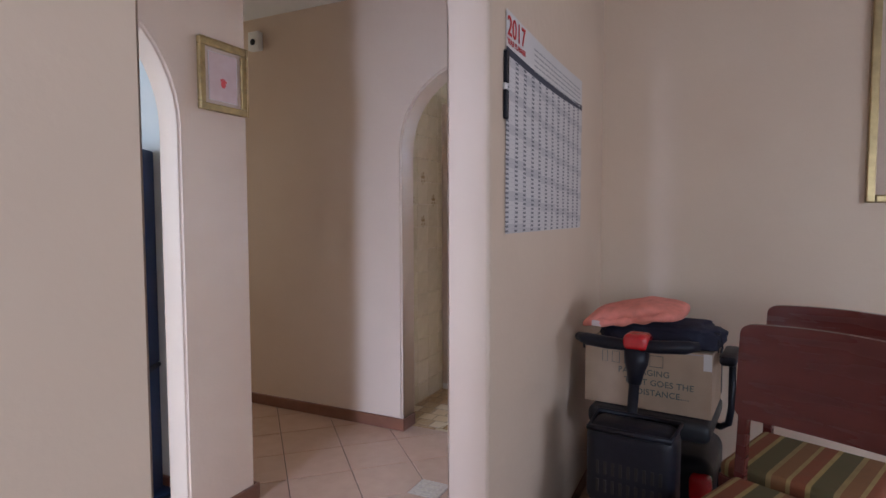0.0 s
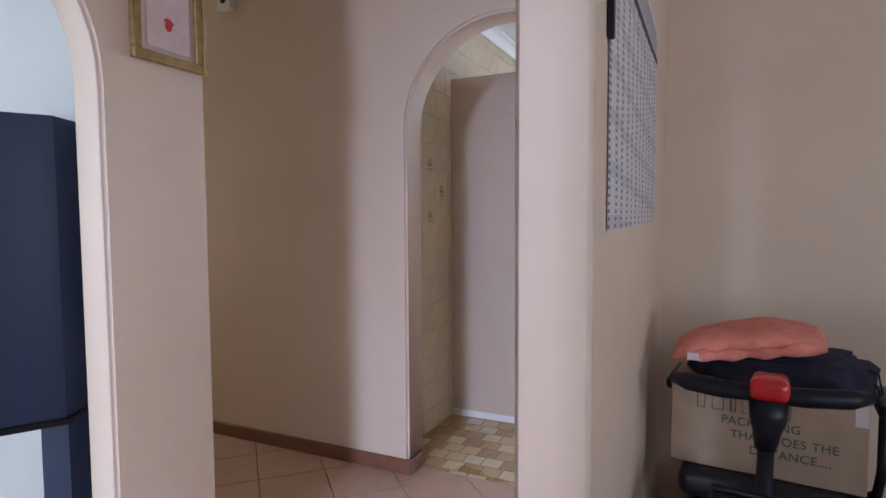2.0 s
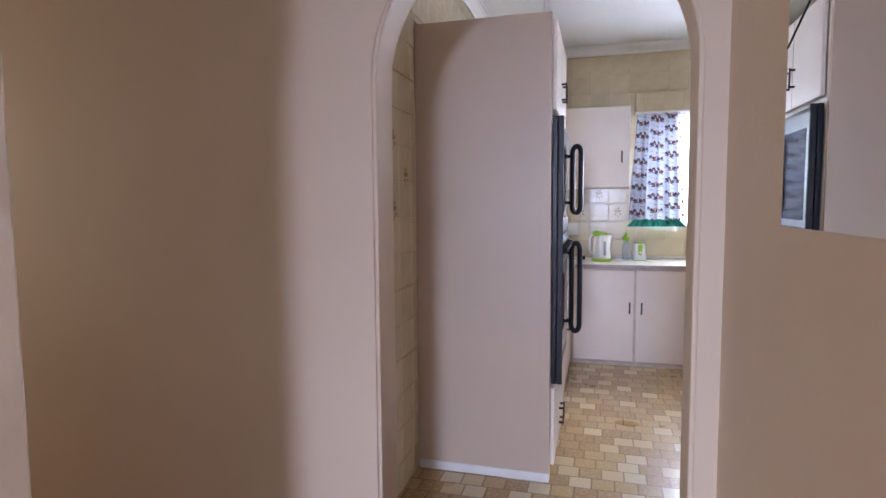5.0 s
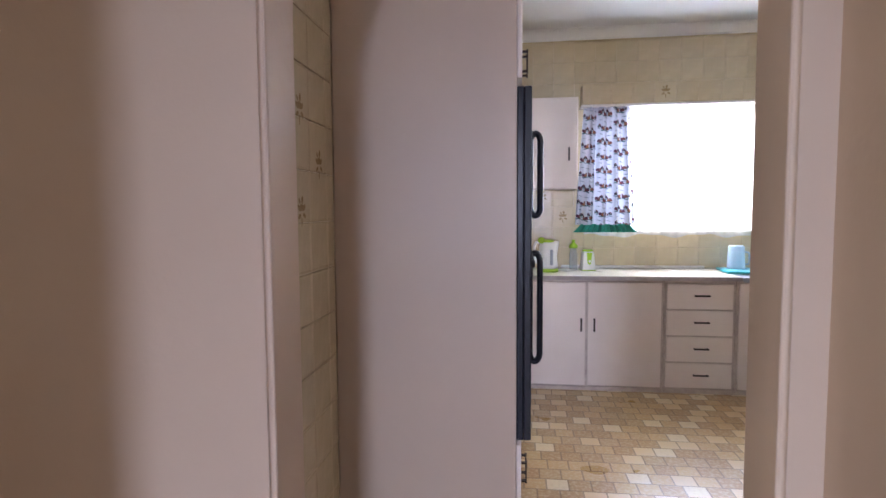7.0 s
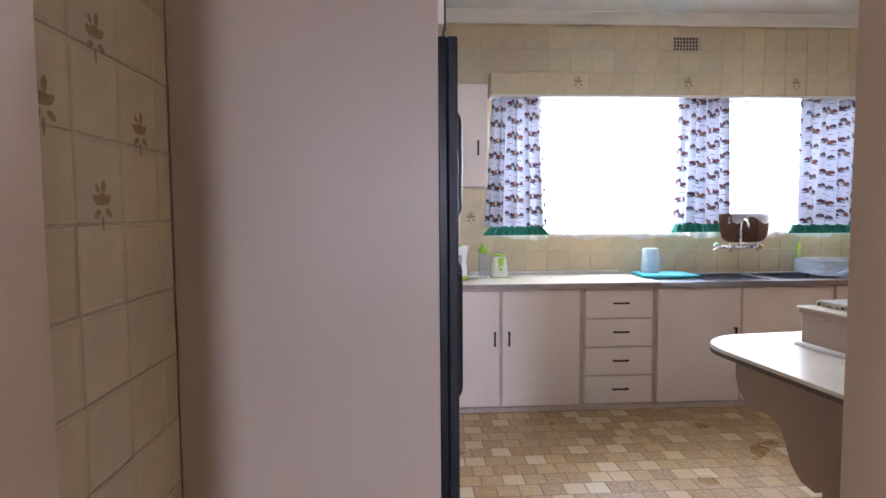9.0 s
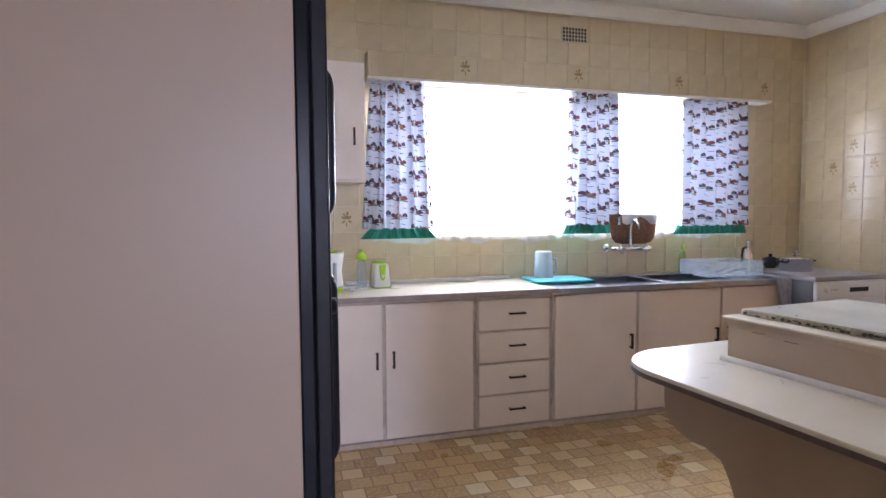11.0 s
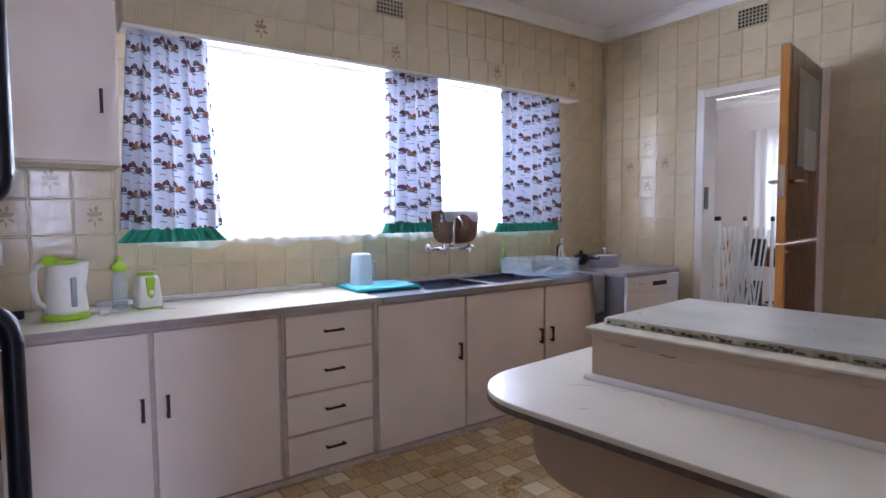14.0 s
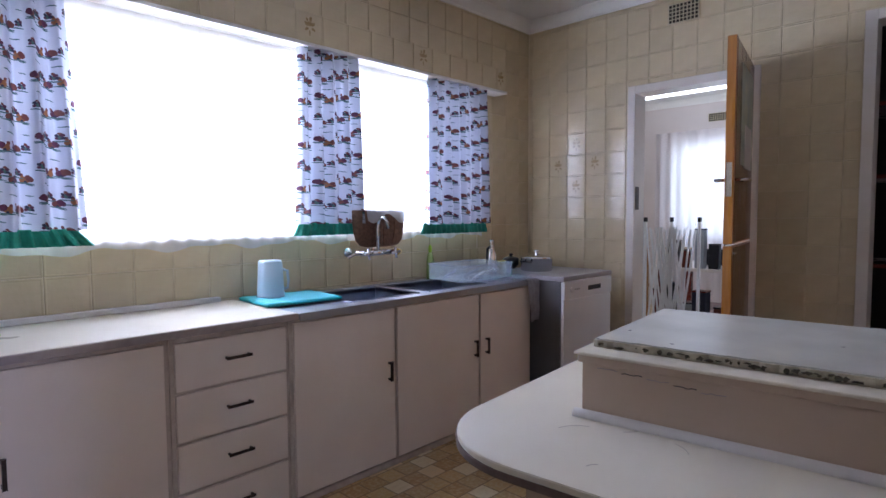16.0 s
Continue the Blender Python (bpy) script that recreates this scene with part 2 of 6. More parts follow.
def curtain_print():
    mm = bpy.data.materials.new("rooster print cotton")
    mm.use_nodes = True
    nt = mm.node_tree
    b = nt.nodes["Principled BSDF"]
    b.inputs["Roughness"].default_value = 0.85
    uv = nt.nodes.new("ShaderNodeUVMap")
    noise_n = nt.nodes.new("ShaderNodeTexNoise")
    noise_n.inputs["Scale"].default_value = 70
    nt.links.new(uv.outputs[0], noise_n.inputs["Vector"])
    add = nt.nodes.new("ShaderNodeVectorMath")
    add.operation = "MULTIPLY_ADD"
    nt.links.new(noise_n.outputs["Color"], add.inputs[0])
    add.inputs[1].default_value = (0.010, 0.010, 0)
    finer = nt.nodes.new("ShaderNodeVectorMath")
    finer.operation = "SCALE"
    finer.inputs["Scale"].default_value = 1.5
    nt.links.new(uv.outputs[0], finer.inputs[0])
    nt.links.new(finer.outputs[0], add.inputs[2])

    cell = nt.nodes.new("ShaderNodeVectorMath")
    cell.operation = "MODULO"
    cell.inputs[1].default_value = (0.25, 0.34, 1)
    shift = nt.nodes.new("ShaderNodeVectorMath")
    shift.inputs[1].default_value = (5.0, 5.1, 0)
    nt.links.new(add.outputs[0], shift.inputs[0])
    sp = nt.nodes.new("ShaderNodeSeparateXYZ")
    nt.links.new(shift.outputs[0], sp.inputs[0])
    column = math_node(nt, "FLOOR", math_node(nt, "DIVIDE", sp.outputs[0], 0.25))
    dropped = nt.nodes.new("ShaderNodeCombineXYZ")
    nt.links.new(sp.outputs[0], dropped.inputs[0])
    nt.links.new(math_node(nt, "ADD", math_node(nt, "ADD", sp.outputs[1], math_node(nt, "MULTIPLY", column, 0.088)), math_node(nt, "MULTIPLY", sp.outputs[0], 0.16)), dropped.inputs[1])
    nt.links.new(dropped.outputs[0], cell.inputs[0])

    def blot(x, y, rx, ry, turn=0):
        mp = nt.nodes.new("ShaderNodeMapping")
        mp.vector_type = "TEXTURE"
        mp.inputs["Location"].default_value = (x, y, 0)
        mp.inputs["Rotation"].default_value = (0, 0, radians(turn))
        mp.inputs["Scale"].default_value = (rx * 1.45, ry * 1.5, 1)
        nt.links.new(cell.outputs[0], mp.inputs["Vector"])
        le = nt.nodes.new("ShaderNodeVectorMath")
        le.operation = "LENGTH"
        nt.links.new(mp.outputs[0], le.inputs[0])
        return math_node(nt, "LESS_THAN", le.outputs["Value"], 1.0)

    col = None
    base = (0.50, 0.53, 0.62)
    GROUND, DARK, PLUM, RUST, ORANGE, LEAF = (0.07, 0.13, 0.14), (0.03, 0.03, 0.06), (0.085, 0.022, 0.05), (0.15, 0.045, 0.04), (0.26, 0.10, 0.04), (0.06, 0.12, 0.11)
    marks = []
    for x, y, s, tone, tail in ((0.045, 0.055, 1, RUST, PLUM), (0.125, 0.045, -1, RUST, PLUM), (0.205, 0.065, -1, ORANGE, RUST), (0.090, 0.215, 1, ORANGE, PLUM), (0.155, 0.225, -1, PLUM, RUST)):
        marks += [(x, y, 0.019, 0.012, -15 * s, tone), (x - 0.018 * s, y + 0.009, 0.015, 0.011, 40 * s, tail), (x + 0.014 * s, y + 0.013, 0.006, 0.014, -12 * s, tone), (x + 0.018 * s, y + 0.027, 0.006, 0.005, 0, RUST), (x, y - 0.014, 0.006, 0.005, 0, DARK)]
        marks += [(x + 0.004 * s, y - 0.021, 0.030, 0.0032, 2 * s, GROUND), (x - 0.020 * s, y - 0.029, 0.014, 0.0022, 0, GROUND)]
    for x, y in ((0.085, 0.082), (0.030, 0.235), (0.215, 0.240), (0.165, 0.095)):
        for dx, dy, r, tone in ((0, 0, 0.010, LEAF), (-0.012, 0.010, 0.0065, DARK), (0.011, 0.012, 0.007, PLUM), (0.001, 0.022, 0.006, RUST), (0.014, -0.004, 0.006, DARK), (-0.013, -0.006, 0.006, PLUM)):
            marks.append((x + dx, y + dy, r, r * 0.85, 0, tone))
        marks.append((x, y - 0.023, 0.022, 0.0028, 0, GROUND))
    marks += [(0.06, 0.145, 0.018, 0.0022, 0, GROUND), (0.19, 0.155, 0.020, 0.0024, 0, GROUND), (0.13, 0.300, 0.020, 0.0024, 0, GROUND), (0.05, 0.310, 0.016, 0.0022, 0, GROUND), (0.22, 0.315, 0.014, 0.0022, 0, GROUND)]
    col = base
    for x, y, rx, ry, turn, tone in marks:
        col = mix_node(nt, blot(x, y, rx, ry, turn), col, tone)
    nt.links.new(col, b.inputs["Base Color"])
    t = nt.nodes.new("ShaderNodeBsdfTranslucent")
    nt.links.new(col, t.inputs[0])
    mx = nt.nodes.new("ShaderNodeMixShader")
    mx.inputs[0].default_value = 0.10
    nt.links.new(b.outputs[0], mx.inputs[1])
    nt.links.new(t.outputs[0], mx.inputs[2])
    nt.links.new(mx.outputs[0], nt.nodes["Material Output"].inputs[0])
    return mm


M_CURTAIN = curtain_print()


def vinyl_mat():
    mm = mat("mosaic vinyl", (0.4, 0.3, 0.2), 0.3)
    nt = mm.node_tree
    b = nt.nodes["Principled BSDF"]
    tc = nt.nodes.new("ShaderNodeTexCoord")
    mp = nt.nodes.new("ShaderNodeMapping")
    mp.inputs["Scale"].default_value = (9.3, 9.3, 9.3)
    nt.links.new(tc.outputs["Object"], mp.inputs["Vector"])
    sep = nt.nodes.new("ShaderNodeSeparateXYZ")
    nt.links.new(mp.outputs[0], sep.inputs[0])
    row = math_node(nt, "FLOOR", sep.outputs[1])
    shift = math_node(nt, "MULTIPLY", math_node(nt, "FRACT", math_node(nt, "MULTIPLY", row, 0.3819)), 0.7)
    xs = math_node(nt, "ADD", sep.outputs[0], shift)
    cx = math_node(nt, "FLOOR", xs)
    comb = nt.nodes.new("ShaderNodeCombineXYZ")
    nt.links.new(cx, comb.inputs[0])
    nt.links.new(row, comb.inputs[1])
    wn_ = nt.nodes.new("ShaderNodeTexWhiteNoise")
    nt.links.new(comb.outputs[0], wn_.inputs["Vector"])
    ramp = nt.nodes.new("ShaderNodeValToRGB")
    ramp.color_ramp.interpolation = "CONSTANT"
    e = ramp.color_ramp.elements
    e[0].color, e[0].position = (0.40, 0.235, 0.09, 1), 0
    e[1].color, e[1].position = (0.52, 0.335, 0.14, 1), 0.33
    for p, c in ((0.6, (0.66, 0.50, 0.28, 1)), (0.74, (0.45, 0.29, 0.13, 1)), (0.88, (0.70, 0.59, 0.40, 1))):
        k = e.new(p)
        k.color = c
    nt.links.new(wn_.outputs["Value"], ramp.inputs[0])
    n1 = nt.nodes.new("ShaderNodeTexNoise")
    n1.inputs["Scale"].default_value = 55
    n1.inputs["Detail"].default_value = 5
    nt.links.new(tc.outputs["Object"], n1.inputs["Vector"])
    r1 = nt.nodes.new("ShaderNodeMapRange")
    r1.inputs[1].default_value, r1.inputs[2].default_value = 0.45, 0.62
    nt.links.new(n1.outputs[0], r1.inputs[0])
    speck = math_node(nt, "MULTIPLY", r1.outputs[0], 0.5)
    col = mix_node(nt, speck, ramp.outputs[0], (0.60, 0.48, 0.30))
    fx = math_node(nt, "FRACT", xs)
    fy = math_node(nt, "FRACT", sep.outputs[1])
    ex = math_node(nt, "LESS_THAN", math_node(nt, "MINIMUM", fx, fy), 0.07)
    col = mix_node(nt, math_node(nt, "MULTIPLY", ex, 0.75), col, (0.20, 0.12, 0.055))
    nt.links.new(col, b.inputs["Base Color"])
    n2 = nt.nodes.new("ShaderNodeTexNoise")
    n2.inputs["Scale"].default_value = 3
    nt.links.new(tc.outputs["Object"], n2.inputs["Vector"])
    r2 = nt.nodes.new("ShaderNodeMapRange")
    r2.inputs[3].default_value, r2.inputs[4].default_value = 0.2, 0.42
    nt.links.new(n2.outputs[0], r2.inputs[0])
    nt.links.new(r2.outputs[0], b.inputs["Roughness"])
    bp = nt.nodes.new("ShaderNodeBump")
    bp.inputs["Strength"].default_value = 0.25
    bp.inputs["Distance"].default_value = 0.002
    nt.links.new(math_node(nt, "SUBTRACT", n1.outputs[0], ex), bp.inputs["Height"])
    nt.links.new(bp.outputs[0], b.inputs["Normal"])
    return mm


M_VINYL = vinyl_mat()


def motif_mat():
    """A glazed tile with a brown flower spray."""
    mm = mat("flower motif glaze", (0.42, 0.31, 0.17), 0.2, var=0.3, scale=60, second=(0.28, 0.19, 0.085))
    return mm


M_MOTIF = motif_mat()


def planner_mat():
    mm = mat("year planner print", (0.66, 0.62, 0.60), 0.75)
    nt = mm.node_tree
    b = nt.nodes["Principled BSDF"]
    uv = nt.nodes.new("ShaderNodeUVMap")
    sep = nt.nodes.new("ShaderNodeSeparateXYZ")
    nt.links.new(uv.outputs[0], sep.inputs[0])
    u = math_node(nt, "MULTIPLY", sep.outputs[0], 12)
    v = math_node(nt, "MULTIPLY", sep.outputs[1], 37)
    fu, fv = math_node(nt, "FRACT", u), math_node(nt, "FRACT", v)
    comb = nt.nodes.new("ShaderNodeCombineXYZ")
    nt.links.new(math_node(nt, "FLOOR", u), comb.inputs[0])
    nt.links.new(math_node(nt, "FLOOR", v), comb.inputs[1])
    w = nt.nodes.new("ShaderNodeTexWhiteNoise")
    nt.links.new(comb.outputs[0], w.inputs["Vector"])
    week = math_node(nt, "LESS_THAN", math_node(nt, "FRACT", math_node(nt, "MULTIPLY", math_node(nt, "ADD", math_node(nt, "FLOOR", v), math_node(nt, "FLOOR", math_node(nt, "MULTIPLY", u, 0.45))), 0.14286)), 0.27)
    mark = math_node(nt, "MULTIPLY", math_node(nt, "LESS_THAN", fu, 0.32), math_node(nt, "LESS_THAN", math_node(nt, "ABSOLUTE", math_node(nt, "SUBTRACT", fv, 0.5)), 0.24))
    line = math_node(nt, "GREATER_THAN", math_node(nt, "MAXIMUM", math_node(nt, "MULTIPLY", fu, 0.975), fv), 0.93)
    col = mix_node(nt, math_node(nt, "MULTIPLY", week, 0.4), (0.62, 0.58, 0.57), (0.36, 0.34, 0.36))
    col = mix_node(nt, math_node(nt, "MULTIPLY", line, 0.5), col, (0.3, 0.28, 0.3))
    col = mix_node(nt, math_node(nt, "MULTIPLY", mark, 0.8), col, (0.08, 0.08, 0.1))
    nt.links.new(col, b.inputs["Base Color"])
    return mm


M_PLANNER = planner_mat()


def stripe_mat():
    mm = mat("striped seat tapestry", (0.4, 0.3, 0.2), 0.9, bump=0.7, bump_scale=220)
    nt = mm.node_tree
    b = nt.nodes["Principled BSDF"]
    tc = nt.nodes.new("ShaderNodeTexCoord")
    sep = nt.nodes.new("ShaderNodeSeparateXYZ")
    nt.links.new(tc.outputs["Object"], sep.inputs[0])
    n = nt.nodes.new("ShaderNodeTexNoise")
    n.inputs["Scale"].default_value = 28
    nt.links.new(tc.outputs["Object"], n.inputs["Vector"])
    ramp = nt.nodes.new("ShaderNodeValToRGB")
    ramp.color_ramp.interpolation = "CONSTANT"
    e = ramp.color_ramp.elements
    e[0].color, e[0].position = (0.30, 0.07, 0.03, 1), 0
    e[1].color, e[1].position = (0.50, 0.36, 0.13, 1), 0.22
    for p, c in ((0.30, (0.11, 0.10, 0.04, 1)), (0.62, (0.42, 0.30, 0.12, 1)), (0.70, (0.30, 0.13, 0.05, 1)), (0.93, (0.5, 0.36, 0.14, 1))):
        k = e.new(p)
        k.color = c
    nt.links.new(math_node(nt, "FRACT", math_node(nt, "MULTIPLY", sep.outputs[0], 5.2)), ramp.inputs[0])
    col = mix_node(nt, math_node(nt, "MULTIPLY", n.outputs[0], 0.6), ramp.outputs[0], (0.16, 0.10, 0.05))
    nt.links.new(col, b.inputs["Base Color"])
    return mm


M_STRIPE = stripe_mat()


# ---- mesh helpers ----
def finish(name, bm, material, smooth=False):
    me = bpy.data.meshes.new(name)
    bmesh.ops.recalc_face_normals(bm, faces=bm.faces)
    bm.to_mesh(me)
    bm.free()
    if material:
        me.materials.append(material)
    if smooth:
        for p in me.polygons:
            p.use_smooth = True
    return me


def part(name, bm, material, parent=None, label="", smooth=False, place=None):
    ob = new(name, finish(name, bm, material, smooth))
    if parent is not None:
        ob.parent = parent
    if place is not None:
        ob.matrix_basis = place
    if label:
        ob["label"] = label
    return ob


def thing(name, at, label, category, group="", rz=0.0):
    ob = new(name)
    ob.empty_display_size = 0.05
    ob.matrix_world = pose(*at, 0, 0, rz)
    return tagged(ob, label, category, group)


def add_box(bm, lo, hi, bevel=0.0, seg=2):
    b2 = bmesh.new()
    bmesh.ops.create_cube(b2, size=1)
    for v in b2.verts:
        v.co = Vector([lo[k] + (v.co[k] + 0.5) * (hi[k] - lo[k]) for k in range(3)])
    if bevel > 0:
        bmesh.ops.bevel(b2, geom=b2.edges[:], offset=bevel, segments=seg, affect="EDGES", profile=0.5)
    me = bpy.data.meshes.new("tmp")
    b2.to_mesh(me)
    b2.free()
    bm.from_mesh(me)
    bpy.data.meshes.remove(me)
    return bm


def box(lo, hi, bevel=0.0, seg=2):
    return add_box(bmesh.new(), lo, hi, bevel, seg)


def add_tube(bm, pts, r, n=10, closed=False, caps=True):
    """A round bar along points; r may be a list."""
    pts = [Vector(p) for p in pts]
    rings = []
    up = Vector((0.13, 0.37, 0.92)).normalized()
    for i, p in enumerate(pts):
        a = pts[i - 1] if (i > 0 or closed) else p
        c = pts[(i + 1) % len(pts)] if (i < len(pts) - 1 or closed) else p
        d = (c - a).normalized()
        s = d.cross(up)
        if s.length < 0.05:
            s = d.cross(Vector((1, 0, 0)))
        s.normalize()
        q = s.cross(d).normalized()
        rad = r[i] if isinstance(r, (list, tuple)) else r
        rings.append([bm.verts.new(p + (s * math.cos(2 * math.pi * k / n) + q * math.sin(2 * math.pi * k / n)) * rad) for k in range(n)])
    m_ = len(rings)
    for i in range(m_ if closed else m_ - 1):
        a, b = rings[i], rings[(i + 1) % m_]
        for k in range(n):
            bm.faces.new((a[k], a[(k + 1) % n], b[(k + 1) % n], b[k]))
    if caps and not closed:
        bm.faces.new(rings[0][::-1])
        bm.faces.new(rings[-1])
    return bm


def tube(pts, r, n=10, closed=False):
    return add_tube(bmesh.new(), pts, r, n, closed)


def lathe(profile, n=28, sx=1.0, sy=1.0):
    """Turned shape round z from (radius, z) pairs."""
    bm = bmesh.new()
    rings = []
    for r, z in profile:
        rings.append([bm.verts.new((max(r, 1e-4) * sx * math.cos(2 * math.pi * k / n), max(r, 1e-4) * sy * math.sin(2 * math.pi * k / n), z)) for k in range(n)])
    for a, b in zip(rings, rings[1:]):
        for k in range(n):
            bm.faces.new((a[k], a[(k + 1) % n], b[(k + 1) % n], b[k]))
    bm.faces.new(rings[0][::-1])
    bm.faces.new(rings[-1])
    return bm


def prism(outline, axis, a, b, bevel=0.0):
    """A polygon in the plane across axis, drawn out from a to b. Outline gives the other two coordinates in xyz order."""
    bm = bmesh.new()

    def co(p, d):
        q = list(p)
        q.insert(axis, d)
        return Vector(q)

    lo = [bm.verts.new(co(p, a)) for p in outline]
    hi = [bm.verts.new(co(p, b)) for p in outline]
    n = len(outline)
    f1 = bm.faces.new(lo)
    f2 = bm.faces.new(hi[::-1])
    for k in range(n):
        bm.faces.new((lo[k], hi[k], hi[(k + 1) % n], lo[(k + 1) % n]))
    bmesh.ops.recalc_face_normals(bm, faces=bm.faces)
    if bevel > 0:
        edges = list({e for f in (f1, f2) for e in f.edges})
        bmesh.ops.bevel(bm, geom=edges, offset=bevel, segments=4 if bevel > 0.01 else 2, affect="EDGES")
    return bm


def arch_wall(axis, lo_t, hi_t, a0, a1, height, o0, o1, spring, bevel=0.007):
    """A wall across axis with an arched opening between o0 and o1."""
    r = (o1 - o0) / 2
    c = (o0 + o1) / 2
    pts = [(a0, 0), (o0, 0), (o0, spring)]
    for k in range(1, 24):
        t = math.pi - math.pi * k / 24
        pts.append((c + r * math.cos(t), spring + r * math.sin(t)))
    pts += [(o1, spring), (o1, 0), (a1, 0), (a1, height), (a0, height)]
    return prism(pts, axis, lo_t, hi_t, bevel)


def structure(name, bm, material, label, smooth=False):
    ob = part(name, bm, material, None, label, smooth)
    ob["kind"] = "structure"
    if smooth:
        ob.modifiers.new("soft_corners", "WEIGHTED_NORMAL")
    return ob


CEIL = 2.76
# ---- walls ----
structure("wall_arch", arch_wall(1, 6.425, 6.598, -4.5, 0.74, CEIL + 0.03, -0.453, 0.542, 1.78, 0.016), M_PLASTER, "cream plastered wall with a round arch into the kitchen", True)
structure("wall_hall_east", arch_wall(0, 0.622, 0.757, 0.2, 6.56, CEIL + 0.03, 3.79, 4.84, 1.90, 0.010), M_PLASTER, "thin cream plastered wall with an arched opening", True)
structure("wall_hall_west", arch_wall(0, -0.79, -0.66, 0.2, 5.36, CEIL + 0.03, 3.98, 4.98, 1.74, 0.014), M_PLASTER, "cream plastered wall with an arch into a side room", True)
structure("wall_corridor_south", box((-4.5, 5.23, 0), (-0.79, 5.36, CEIL)), M_WHITE_PLASTER, "plastered wall between corridor and side room")
structure("wall_corridor_end", box((-4.6, 0.2, 0), (-4.5, 6.565, CEIL)), M_PLASTER, "plastered end wall")
structure("wall_living_north", box((0.75, 6.52, 0), (5.0, 6.64, CEIL)), M_PLASTER, "cream plastered living room wall")


def wall_with_hole(name, axis, t0, t1, a0, a1, holes, material, label):
    """Wall across axis from a0 to a1; holes are (a, b, z0, z1)."""
    bm = bmesh.new()

    def blk(p, q, z0, z1):
        if q - p < 1e-3 or z1 - z0 < 1e-3:
            return
        lo, hi = [p, z0], [q, z1]
        lo.insert(axis, t0)
        hi.insert(axis, t1)
        add_box(bm, lo, hi)

    last = a0
    for h0, h1, z0, z1 in sorted(holes):
        blk(last, h0, 0, CEIL)
        blk(h0, h1, 0, z0)
        blk(h0, h1, z1, CEIL)
        last = h1
    blk(last, a1, 0, CEIL)
    return structure(name, bm, material, label)


# opening added only to go with the east fill lamp
wall_with_hole("wall_living_east", 0, 5.0, 5.12, 0.2, 6.52, [(2.5, 4.3, 0.85, 2.15)], M_PLASTER, "cream plastered living room side wall with an added window opening")
wall_with_hole("wall_south", 1, 0.0, 0.2, -4.6, 5.12, [(-4.0, -2.0, 0.85, 2.15), (-0.43, 0.47, 0.05, 2.1), (2.1, 4.3, 0.85, 2.15)], M_PLASTER, "plastered outer wall with windows and a glazed door")
wall_with_hole("wall_kitchen_north", 1, 10.058, 10.30, -0.75, 4.25, [(0.65, 3.47, 1.17, 2.055)], M_GROUT, "kitchen wall with a wide window")
wall_with_hole("wall_kitchen_east", 0, 4.118, 4.26, 6.64, 10.058, [(8.385, 9.205, 0.0, 2.135), (6.95, 7.88, 0.0, 2.32)], M_GROUT, "kitchen wall with two doorways")
structure("wall_kitchen_west", box((-0.75, 6.565, 0), (-0.618, 10.058, CEIL)), M_GROUT, "tiled kitchen wall")
structure("ceiling", box((-4.6, 0, CEIL), (8.5, 11.3, CEIL + 0.12)), M_CEIL, "white painted ceiling")
structure("ground", box((-60, -60, -0.5), (60, 70, -0.16)), M_GRASS, "ground outside")
structure("floor_hall", box((-4.6, 0, -0.15), (5.12, 6.53, -0.006)), M_FLOORGROUT, "dark grout bed under the floor tiles")
structure("floor_kitchen", box((-0.75, 6.53, -0.15), (4.2, 10.2, 0.0)), M_VINYL, "mosaic patterned beige vinyl floor")
structure("floor_far_room", box((4.2, 6.64, -0.15), (8.5, 11.3, -0.002)), M_VINYL, "patterned floor of the far room")

# far room
wall_with_hole("wall_far_east", 0, 8.0, 8.15, 6.64, 11.3, [(8.2, 10.45, 0.95, 2.2)], M_PINKWALL, "pale pink wall with a curtained window")
# north and south openings are invented for the two gate fills
wall_with_hole("wall_far_north", 1, 11.15, 11.3, 4.26, 8.0, [(4.7, 6.5, 0.95, 2.2)], M_PINKWALL, "pale pink wall with an added unseen window opening")
wall_with_hole("wall_far_south", 1, 6.52, 6.64, 5.12, 8.15, [(5.7, 7.5, 0.95, 2.2)], M_PINKWALL, "pale pink wall with an added unseen window opening")
structure("wall_far_west", box((4.13, 10.3, 0), (4.26, 11.3, CEIL)), M_PINKWALL, "pale pink wall")
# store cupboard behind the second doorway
# darkness of the unlit store is put into this wall's colour
structure("wall_store_back", box((4.95, 6.64, 0), (5.0, 8.2, CEIL)), M_DARK, "store back wall coloured near black for its unlit depth")
structure("wall_store_side", box((4.26, 8.0, 0), (4.95, 8.08, CEIL)), M_PINKWALL, "side wall of the store")


# ---- cornices and skirting ----
def cornice(name, p, q, out):
    """Cove between wall and ceiling from p to q; out is the way into the room."""
    p, q, o = Vector((*p, 0)), Vector((*q, 0)), Vector((*out, 0))
    prof = [(0, CEIL - 0.078), (0.008, CEIL - 0.078), (0.012, CEIL - 0.064), (0.028, CEIL - 0.045), (0.046, CEIL - 0.024), (0.062, CEIL - 0.012), (0.074, CEIL - 0.010), (0.076, CEIL), (0, CEIL)]
    bm = bmesh.new()
    a = [bm.verts.new(p + o * d + Vector((0, 0, z))) for d, z in prof]
    b = [bm.verts.new(q + o * d + Vector((0, 0, z))) for d, z in prof]
    for k in range(len(prof)):
        j = (k + 1) % len(prof)
        bm.faces.new((a[k], a[j], b[j], b[k]))
    bm.faces.new(a)
    bm.faces.new(b[::-1])
    return structure(name, bm, M_CORNICE, "white plaster cove cornice")


